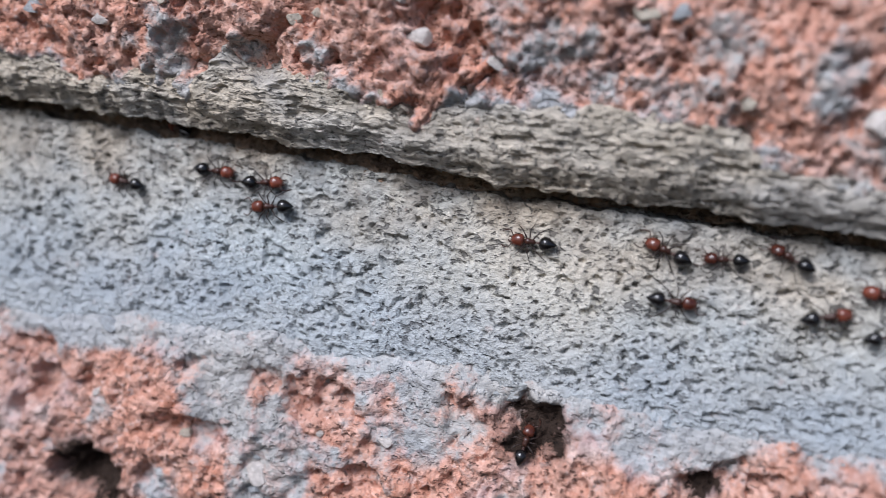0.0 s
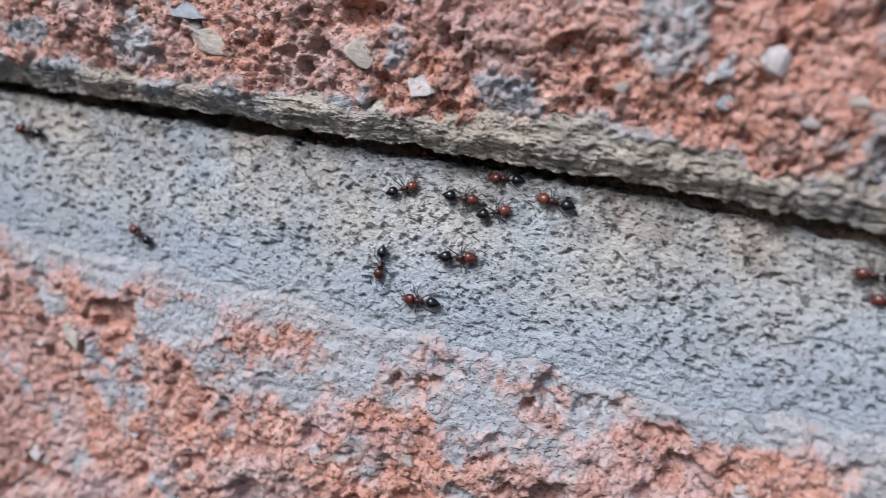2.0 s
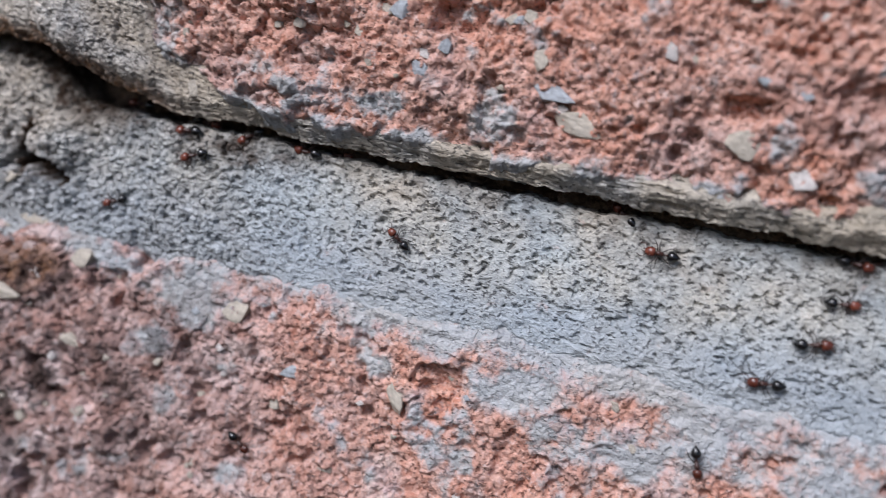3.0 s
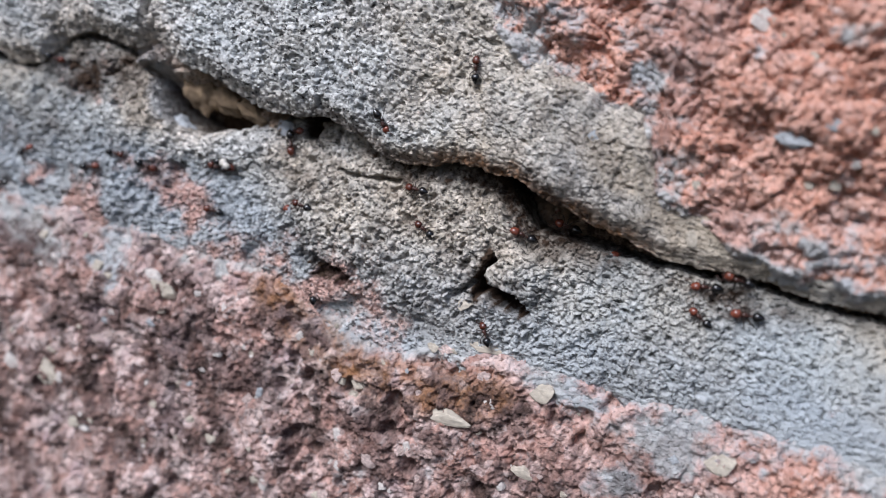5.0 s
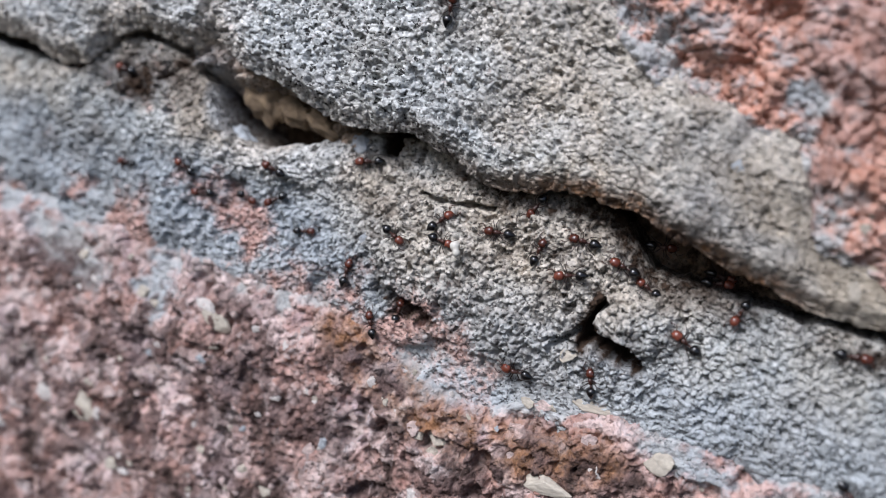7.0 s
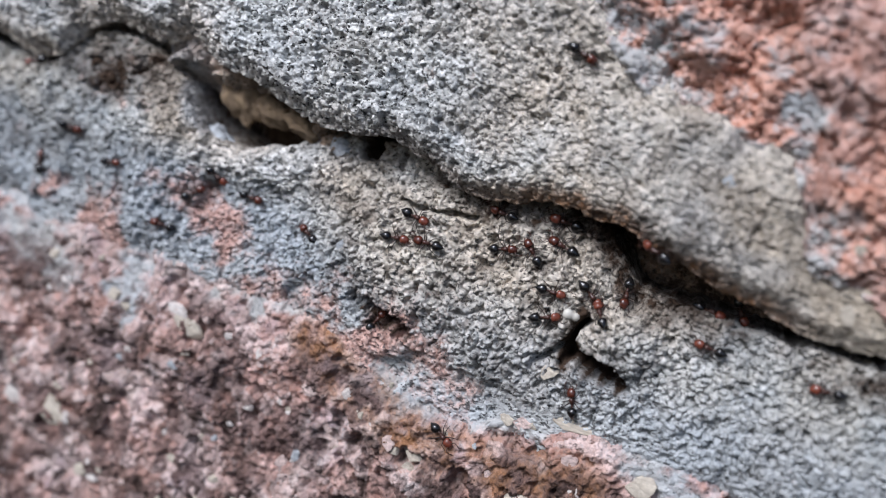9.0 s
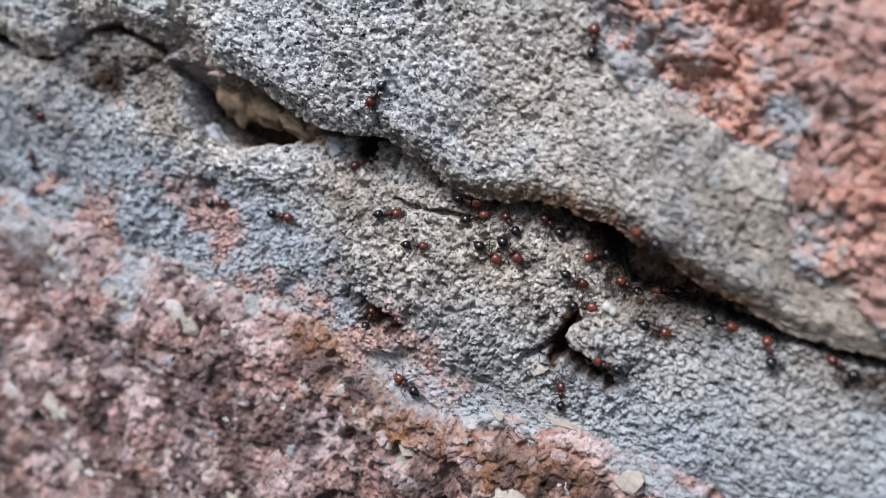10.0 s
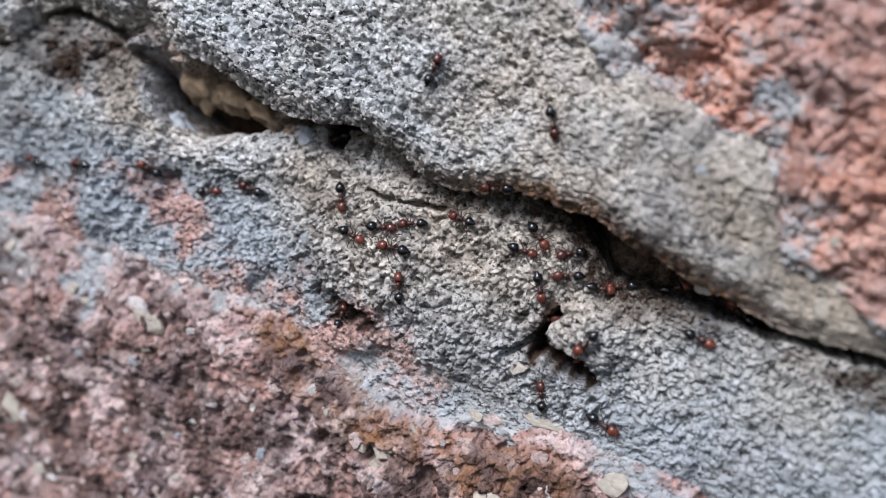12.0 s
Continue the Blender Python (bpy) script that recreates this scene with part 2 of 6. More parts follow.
def lower_film(x, z):
    """Thin mortar smeared down over the lower brick."""
    d = low_edge(x) - z
    f = 1 - smooth(-0.5, 1.8 + 1.2 * smooth(-130, -110, x), d + (3.4 + 2.6 * smooth(-130, -165, x)) * fbm(x, z, 4.0, 131, 5) + 1.0 * smooth(-135, -165, x) + 1.5 * smooth(-156, -146, x) * smooth(-120, -130, x))
    for cx, cz, rx, rz, turn in ((-27.6, -18.8, 2.6, 4.2, 12), (-12.5, -18.8, 3.4, 2.6, -10), (4.1, -16, 4.2, 2.0, -20), (-34.7, -15.4, 3.2, 1.4, 0),
                                 (-59.08, -20.83, 3.6, 2.2, 15), (-70.09, -19.8, 4.2, 2.8, 0), (-38, -16.3, 3.4, 1.3, -15), (-75.46, -22.94, 3.6, 2.6, 25),
                                 (-87.43, -20.16, 3.8, 2.4, 10), (-123.5, -20.3, 3.8, 2.6, 0), (-122.0, -18.4, 2.8, 1.7, 0), (-127.0, -26.4, 2.0, 1.6, 10),
                                 (-102.1, -21.4, 2.2, 1.4, -20), (-86.91, -20.15, 2.8, 1.8, 0), (-210.0, -21.8, 6.0, 3.2, -15), (-196.0, -20.9, 2.6, 3.6, 10),
                                 (-161.6, -19.8, 5.0, 2.4, -25), (-134.8, -19.0, 3.8, 1.5, -10)):
        f = np.maximum(f, blob(x, z, cx, cz, rx, rz, turn, 0.7, 133, 0.8))
    return np.maximum(f, 0.75 * smooth(0.20, 0.52, fbm(x, z, 4.6, 135, 4)) * smooth(-185, -120, x))


def upper_brick_height(x, z):
    f = upper_film(x, z)
    d = z - brick_edge(x)
    h = -0.9 + 0.9 * smooth(0, 5, d) - 0.8 * smooth(-118, -130, x) + 1.5 * smooth(-100, -125, x) * fbm(x, z, 4.5, 143, 2)
    worn = smooth(-98, -118, x)
    h = h + (brick_grain(x, z) * (1 - 0.6 * worn) + brick_lumps(x, z) * worn) * (1 - 0.25 * f) + 0.6 * f
    h = h - 1.2 * blob(x, z, -118, 8.5, 8.0, 2.0, -32, 0.4, 141, 0.3)
    return h - 3.5 * smooth(-0.6, -3.2, d)


def lower_brick_height(x, z):
    f = lower_film(x, z)
    d = low_edge(x) - z
    h = -0.7 + 0.9 * smooth(-1, 7, d)
    worn = smooth(-150, -190, x)
    h = h + (brick_grain(x, z, 0.95 + 0.25 * smooth(-120, -150, x)) * (1 - 0.45 * worn) + 0.6 * worn * brick_lumps(x, z)) * (1 - 0.78 * f) + 0.45 * f + 0.16 * f * fbm(0.3 * x, z, 0.7, 157, 3)
    h = h - 1.3 * blob(x, z, -3.6, -17.2, 2.2, 1.5, 0, 0.7, 151, 0.9)
    h = h - 2.6 * blob(x, z, -38.3, -28.2, 2.4, 1.5, 20, 0.7, 152, 0.7)
    h = h - 2.3 * blob(x, z, -54.8, -29.9, 1.7, 1.3, 0, 0.7, 153, 0.7)
    h = h - 1.2 * blob(x, z, 7.6, -18.6, 2.6, 0.7, 38, 0.7, 154, 0.8)
    h = h - 1.3 * blob(x, z, -30, -22.6, 2.8, 0.9, -5, 0.4, 155, 0.3)
    h = h - 1.2 * blob(x, z, -77.4, -34.7, 2.4, 1.6, 0, 0.4, 156, 0.3)
    return h - 4.0 * smooth(0.3, -3.6, d)


# ---- materials ----
def material(name):
    m = bpy.data.materials.new(name)
    m.use_nodes = True
    nt = m.node_tree
    return m, nt.nodes, nt.links, nt.nodes["Principled BSDF"]


def n_noise(nodes, links, coord, scale, detail=4.0, rough=0.6, stretch=None):
    n = nodes.new("ShaderNodeTexNoise")
    n.inputs["Scale"].default_value, n.inputs["Detail"].default_value, n.inputs["Roughness"].default_value = scale, detail, rough
    if stretch:
        mp = nodes.new("ShaderNodeMapping")
        mp.inputs["Scale"].default_value = stretch
        links.new(coord, mp.inputs["Vector"])
        coord = mp.outputs["Vector"]
    links.new(coord, n.inputs["Vector"])
    return n.outputs["Fac"]


def n_range(nodes, links, value, a, b, c=0.0, d=1.0):
    n = nodes.new("ShaderNodeMapRange")
    for k, v in (("From Min", a), ("From Max", b), ("To Min", c), ("To Max", d)):
        n.inputs[k].default_value = v
    links.new(value, n.inputs["Value"])
    return n.outputs["Result"]


def n_mix(nodes, links, fac, a, b, how="MIX"):
    n = nodes.new("ShaderNodeMix")
    n.data_type, n.blend_type = "RGBA", how
    for sock, v in ((n.inputs[0], fac), (n.inputs[6], a), (n.inputs[7], b)):
        if hasattr(v, "is_linked"):
            links.new(v, sock)
        else:
            sock.default_value = v if isinstance(v, float) else (*v, 1)
    return n.outputs[2]


def n_math(nodes, links, how, a, b):
    n = nodes.new("ShaderNodeMath")
    n.operation = how
    for sock, v in zip(n.inputs, (a, b)):
        if hasattr(v, "is_linked"):
            links.new(v, sock)
        else:
            sock.default_value = v
    return n.outputs[0]


def n_bump(nodes, links, height, bsdf, strength, distance):
    n = nodes.new("ShaderNodeBump")
    n.inputs["Strength"].default_value, n.inputs["Distance"].default_value = strength, distance
    links.new(height, n.inputs["Height"])
    links.new(n.outputs["Normal"], bsdf.inputs["Normal"])


def n_attr(nodes, name):
    n = nodes.new("ShaderNodeAttribute")
    n.attribute_name = name
    return n.outputs["Fac"]


def n_cells(nodes, links, coord, scale):
    """Random tone of each sand grain."""
    n = nodes.new("ShaderNodeTexVoronoi")
    n.inputs["Scale"].default_value = scale
    links.new(coord, n.inputs["Vector"])
    g = nodes.new("ShaderNodeRGBToBW")
    links.new(n.outputs["Color"], g.inputs["Color"])
    return g.outputs["Val"], n.outputs["Distance"]


def mortar_colour(nodes, links, coord):
    """Cement-grey with pale and dark sand."""
    wide = n_range(nodes, links, n_noise(nodes, links, coord, 110, 4), 0.36, 0.64)
    c = n_mix(nodes, links, wide, (0.45, 0.48, 0.50), (0.63, 0.625, 0.59))
    field = n_range(nodes, links, n_noise(nodes, links, coord, 75, 4, 0.6), 0.40, 0.60)
    c = n_mix(nodes, links, 1.0, c, n_mix(nodes, links, field, (0.90, 0.985, 1.05), (1.05, 0.985, 0.88)), "MULTIPLY")
    fine = n_range(nodes, links, n_noise(nodes, links, coord, 2300, 4, 0.65), 0.30, 0.70)
    c = n_mix(nodes, links, fine, n_mix(nodes, links, 0.30, c, (0.19, 0.18, 0.16)), n_mix(nodes, links, 0.28, c, (0.80, 0.80, 0.77)))
    return c, fine


def make_mortar():
    m, nodes, links, bsdf = material("old_mortar")
    coord = nodes.new("ShaderNodeTexCoord").outputs["Object"]
    c, fine = mortar_colour(nodes, links, coord)
    # strands of drawn mortar, and grains where it is broken open
    drawn = n_range(nodes, links, n_noise(nodes, links, coord, 1500, 4, 0.65, (0.16, 1, 1)), 0.34, 0.66)
    strand_c = n_mix(nodes, links, drawn, (0.30, 0.275, 0.22), (0.80, 0.77, 0.68))
    c = n_mix(nodes, links, n_math(nodes, links, "MULTIPLY", n_attr(nodes, "strand"), 0.65), c, strand_c)
    tone, away = n_cells(nodes, links, coord, 2100)
    grain_c = n_mix(nodes, links, n_range(nodes, links, tone, 0.2, 0.8), (0.48, 0.46, 0.425), (0.96, 0.93, 0.88))
    c = n_mix(nodes, links, n_math(nodes, links, "MULTIPLY", n_attr(nodes, "coarse"), 0.50), c, n_mix(nodes, links, 0.6, grain_c, c, "OVERLAY"))
    c = n_mix(nodes, links, n_math(nodes, links, "MULTIPLY", n_attr(nodes, "pale"), 0.6), c, n_mix(nodes, links, n_range(nodes, links, tone, 0.2, 0.7), (0.52, 0.515, 0.50), (0.92, 0.915, 0.89)))
    c = n_mix(nodes, links, n_math(nodes, links, "MULTIPLY", n_attr(nodes, "sandy"), 0.85), c, n_mix(nodes, links, 0.95, c, (1.03, 0.90, 0.775), "MULTIPLY"))
    c = n_mix(nodes, links, n_math(nodes, links, "MULTIPLY", n_attr(nodes, "skim_and_shade"), 0.8), c, n_mix(nodes, links, 0.7, c, (0.43, 0.475, 0.525)))
    # brick dust rubbed into the mortar, and rusty edges
    dust = n_range(nodes, links, n_math(nodes, links, "ADD", n_attr(nodes, "dust"), n_range(nodes, links, n_noise(nodes, links, coord, 520, 5, 0.75), 0.2, 0.8, -0.6, 0.6)), 0.25, 0.75, 0.0, 0.75)
    c = n_mix(nodes, links, dust, c, n_mix(nodes, links, fine, (0.52, 0.22, 0.15), (0.92, 0.58, 0.47)))
    c = n_mix(nodes, links, n_math(nodes, links, "MULTIPLY", n_attr(nodes, "rust"), n_range(nodes, links, tone, 0.2, 0.8, 0.35, 0.9)), c, (0.58, 0.27, 0.10))
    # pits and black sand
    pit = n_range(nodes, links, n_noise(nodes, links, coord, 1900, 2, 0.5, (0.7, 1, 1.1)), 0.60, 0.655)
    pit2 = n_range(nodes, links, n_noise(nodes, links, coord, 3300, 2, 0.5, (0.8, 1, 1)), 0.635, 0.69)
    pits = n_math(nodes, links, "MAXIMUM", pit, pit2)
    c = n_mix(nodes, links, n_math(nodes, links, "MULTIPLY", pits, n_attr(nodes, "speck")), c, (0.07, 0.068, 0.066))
    # brown of soil, and of the shade painted into holes and folds
    brown = n_math(nodes, links, "MULTIPLY", n_attr(nodes, "soil_and_shade"), n_range(nodes, links, n_noise(nodes, links, coord, 700, 4, 0.7), 0.3, 0.6, 0.45, 1.0))
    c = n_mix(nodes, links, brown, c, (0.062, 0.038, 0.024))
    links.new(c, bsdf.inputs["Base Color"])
    bsdf.inputs["Roughness"].default_value = 0.92
    bsdf.inputs["Specular IOR Level"].default_value = 0.25
    h = n_math(nodes, links, "ADD", n_math(nodes, links, "MULTIPLY", n_noise(nodes, links, coord, 3000, 5, 0.7), 0.9), fine)
    h = n_math(nodes, links, "ADD", h, n_math(nodes, links, "MULTIPLY", drawn, n_attr(nodes, "strand")))
    h = n_math(nodes, links, "SUBTRACT", h, n_math(nodes, links, "MULTIPLY", away, n_attr(nodes, "coarse")))
    h = n_math(nodes, links, "SUBTRACT", h, n_math(nodes, links, "MULTIPLY", pits, 1.2))
    n_bump(nodes, links, h, bsdf, 1.0, 0.00022)
    return m


def make_brick():
    m, nodes, links, bsdf = material("crumbling_red_brick")
    coord = nodes.new("ShaderNodeTexCoord").outputs["Object"]
    wide = n_range(nodes, links, n_noise(nodes, links, coord, 95, 5), 0.36, 0.64)
    c = n_mix(nodes, links, wide, (0.87, 0.285, 0.11), (0.93, 0.49, 0.34))
    mid = n_range(nodes, links, n_noise(nodes, links, coord, 420, 5, 0.7), 0.34, 0.66)
    c = n_mix(nodes, links, mid, n_mix(nodes, links, 0.55, c, (0.40, 0.12, 0.065)), n_mix(nodes, links, 0.4, c, (0.74, 0.54, 0.47)))
    tone, away = n_cells(nodes, links, coord, 1500)
    c = n_mix(nodes, links, n_range(nodes, links, tone, 0.15, 0.85), n_mix(nodes, links, 0.26, c, (0.30, 0.09, 0.04)), n_mix(nodes, links, 0.33, c, (0.90, 0.64, 0.53)))
    fine = n_range(nodes, links, n_noise(nodes, links, coord, 2600, 4, 0.7), 0.3, 0.7)
    c = n_mix(nodes, links, fine, n_mix(nodes, links, 0.24, c, (0.22, 0.085, 0.05)), n_mix(nodes, links, 0.18, c, (0.88, 0.74, 0.68)))
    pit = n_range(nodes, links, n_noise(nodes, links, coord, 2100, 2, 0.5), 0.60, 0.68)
    chalk = n_range(nodes, links, n_noise(nodes, links, coord, 1300, 3, 0.6, (1.0, 1.0, 1.2)), 0.60, 0.72)
    c = n_mix(nodes, links, n_math(nodes, links, "MULTIPLY", chalk, 0.65), c, (0.84, 0.68, 0.62))
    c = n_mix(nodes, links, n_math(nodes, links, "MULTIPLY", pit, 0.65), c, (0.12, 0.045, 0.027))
    cool = n_range(nodes, links, n_noise(nodes, links, coord, 260, 4, 0.65), 0.55, 0.72)
    c = n_mix(nodes, links, n_math(nodes, links, "MULTIPLY", cool, 0.25), c, n_mix(nodes, links, mid, (0.30, 0.24, 0.25), (0.56, 0.50, 0.50)))
    c = n_mix(nodes, links, n_math(nodes, links, "MULTIPLY", n_attr(nodes, "mauve"), 0.72), c, n_mix(nodes, links, 0.5, n_mix(nodes, links, 0.9, c, (0.66, 0.60, 0.68), "MULTIPLY"), n_mix(nodes, links, mid, (0.16, 0.115, 0.11), (0.66, 0.54, 0.53))))
    blotch = n_range(nodes, links, n_noise(nodes, links, coord, 230, 5, 0.7), 0.42, 0.62)
    blush = n_mix(nodes, links, blotch, (0.20, 0.135, 0.125), (0.90, 0.74, 0.71))
    c = n_mix(nodes, links, n_math(nodes, links, "MULTIPLY", n_attr(nodes, "mauve"), 0.50), c, blush)
    clast, _ = n_cells(nodes, links, coord, 520)
    clast_c = n_mix(nodes, links, n_range(nodes, links, clast, 0.30, 0.55), (0.20, 0.115, 0.075), n_mix(nodes, links, n_range(nodes, links, clast, 0.55, 0.75), (0.62, 0.33, 0.24), (0.90, 0.76, 0.70)))
    c = n_mix(nodes, links, n_math(nodes, links, "MULTIPLY", n_attr(nodes, "mauve"), n_range(nodes, links, fine, 0.0, 1.0, 0.15, 0.55)), c, clast_c)
    lilac = n_mix(nodes, links, n_range(nodes, links, n_noise(nodes, links, coord, 300, 3, 0.6), 0.40, 0.60), (0.56, 0.46, 0.49), (0.86, 0.74, 0.68))
    lilac = n_mix(nodes, links, fine, n_mix(nodes, links, 0.45, lilac, (0.30, 0.20, 0.18)), lilac)
    c = n_mix(nodes, links, n_math(nodes, links, "MULTIPLY", n_attr(nodes, "pallor"), n_range(nodes, links, mid, 0.1, 0.8, 0.35, 0.85)), c, lilac)
    grey, _ = mortar_colour(nodes, links, coord)
    streak = n_range(nodes, links, n_noise(nodes, links, coord, 1500, 4, 0.65, (0.22, 1, 1)), 0.34, 0.66)
    grey = n_mix(nodes, links, 0.6, grey, n_mix(nodes, links, streak, (0.30, 0.305, 0.31), (0.55, 0.56, 0.565)))
    ragged = n_math(nodes, links, "ADD", n_attr(nodes, "film"), n_range(nodes, links, n_noise(nodes, links, coord, 560, 5, 0.78), 0.2, 0.8, -0.85, 0.85))
    c = n_mix(nodes, links, n_range(nodes, links, ragged, 0.10, 0.85, 0.0, 0.94), c, grey)
    ochre = n_math(nodes, links, "MULTIPLY", n_attr(nodes, "ochre"), n_range(nodes, links, mid, 0.1, 0.9, 0.95, 0.35))
    c = n_mix(nodes, links, ochre, c, n_mix(nodes, links, fine, (0.17, 0.075, 0.03), (0.46, 0.235, 0.11)))
    stain = n_math(nodes, links, "MULTIPLY", n_attr(nodes, "stain"), n_range(nodes, links, n_noise(nodes, links, coord, 420, 5, 0.7), 0.36, 0.60, 0.35, 0.95))
    c = n_mix(nodes, links, stain, c, n_mix(nodes, links, fine, (0.055, 0.034, 0.030), (0.150, 0.095, 0.085)))
    # soil, and the dark painted into the hollows
    soil_and_shade = n_math(nodes, links, "MULTIPLY", n_attr(nodes, "soil_and_shade"), n_range(nodes, links, n_noise(nodes, links, coord, 420, 5, 0.75), 0.42, 0.58, 0.3, 1.0))
    c = n_mix(nodes, links, soil_and_shade, c, (0.036, 0.023, 0.017))
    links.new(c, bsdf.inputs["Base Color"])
    bsdf.inputs["Roughness"].default_value = 0.95
    bsdf.inputs["Specular IOR Level"].default_value = 0.2
    h = n_math(nodes, links, "ADD", n_noise(nodes, links, coord, 2400, 5, 0.72), mid)
    h = n_math(nodes, links, "SUBTRACT", h, n_math(nodes, links, "MULTIPLY", away, 0.8))
    h = n_math(nodes, links, "SUBTRACT", h, n_math(nodes, links, "MULTIPLY", pit, 1.1))
    n_bump(nodes, links, h, bsdf, 1.0, 0.00030)
    return m


def make_plain(name, colour, rough, spec=0.5, vary=0.25, scale=900, coat=0.0, spread=0.0, relief=0.00002):
    m, nodes, links, bsdf = material(name)
    coord = nodes.new("ShaderNodeTexCoord").outputs["Object"]
    f = n_range(nodes, links, n_noise(nodes, links, coord, scale, 4, 0.6), 0.3, 0.7)
    dark, light = tuple(v * (1 - vary) for v in colour), tuple(min(1, v * (1 + vary)) for v in colour)
    c = n_mix(nodes, links, f, dark, light)
    if spread:
        own = n_range(nodes, links, nodes.new("ShaderNodeObjectInfo").outputs["Random"], 0, 1, 1 - spread, 1 + spread)
        tone = nodes.new("ShaderNodeVectorMath")
        tone.operation = "SCALE"
        links.new(c, tone.inputs[0]), links.new(own, tone.inputs["Scale"])
        c = tone.outputs[0]
    links.new(c, bsdf.inputs["Base Color"])
    bsdf.inputs["Roughness"].default_value, bsdf.inputs["Specular IOR Level"].default_value = rough, spec
    bsdf.inputs["Coat Weight"].default_value, bsdf.inputs["Coat Roughness"].default_value = coat, 0.15
    if relief > 0.00005:
        grit = n_range(nodes, links, n_noise(nodes, links, coord, 2.6, 5, 0.75), 0.35, 0.65)
        links.new(n_mix(nodes, links, grit, n_mix(nodes, links, 0.30, c, (0.14, 0.10, 0.08)), c), bsdf.inputs["Base Color"])
        n_bump(nodes, links, grit, bsdf, 0.8, relief)
        return m
    n_bump(nodes, links, f, bsdf, 0.3, relief)
    return m


MORTAR, BRICK = make_mortar(), make_brick()
STONE_GREY = make_plain("grey_stone", (0.54, 0.48, 0.39), 0.8, 0.3, 0.16, 1.2, relief=0.00010)
STONE_WHITE = make_plain("white_quartz", (0.64, 0.585, 0.54), 0.7, 0.35, 0.14, 1.2, relief=0.00008)
STONE_BLUE = make_plain("blue_grey_stone", (0.44, 0.465, 0.485), 0.8, 0.3, 0.18, 1.2, relief=0.00012)
STONE_PINK = make_plain("pale_pink_stone", (0.68, 0.53, 0.48), 0.9, 0.25, 0.3, 1.2, relief=0.00022)
STONE_BROWN = make_plain("brown_stone", (0.23, 0.165, 0.10), 0.9, 0.25, 0.35, 1.2, relief=0.00022)
EARTH_AND_SHADE = make_plain("earth_and_shade", (0.060, 0.038, 0.024), 0.95, 0.1, 0.5, 900)
ANT_RED = make_plain("ant_red", (0.105, 0.029, 0.017), 0.24, 0.5, 0.3, 2500, spread=0.5)
ANT_BROWN = make_plain("ant_brown", (0.045, 0.017, 0.011), 0.38, 0.5, 0.3, 2500)
ANT_BLACK = make_plain("ant_black", (0.008, 0.007, 0.007), 0.22, 0.6, 0.3, 2500)
ANT_LEG = make_plain("ant_leg", (0.022, 0.011, 0.008), 0.45, 0.4, 0.3, 2500)
LARVA = make_plain("larva_white", (0.52, 0.49, 0.43), 0.5, 0.5, 0.06, 2500)


# ---- mesh helpers ----
def grid_mesh(name, pts, attrs):
    """A mesh from an (n, m, 3) array of points in metres, with numbers on its points."""
    n, m = pts.shape[:2]
    me = bpy.data.meshes.new(name)
    me.vertices.add(n * m)
    me.vertices.foreach_set("co", pts.reshape(-1).astype(np.float32))
    k = np.arange(n * m).reshape(n, m)
    quads = np.stack([k[:-1, :-1], k[1:, :-1], k[1:, 1:], k[:-1, 1:]], axis=-1).reshape(-1, 4)
    me.loops.add(quads.size)
    me.loops.foreach_set("vertex_index", quads.reshape(-1).astype(np.int32))
    me.polygons.add(len(quads))
    me.polygons.foreach_set("loop_start", np.arange(0, quads.size, 4, dtype=np.int32))
    me.polygons.foreach_set("use_smooth", np.ones(len(quads), dtype=bool))
    for key, values in attrs.items():
        me.attributes.new(key, "FLOAT", "POINT").data.foreach_set("value", values.reshape(-1).astype(np.float32))
    me.update(calc_edges=True)
    me.validate()
    return me


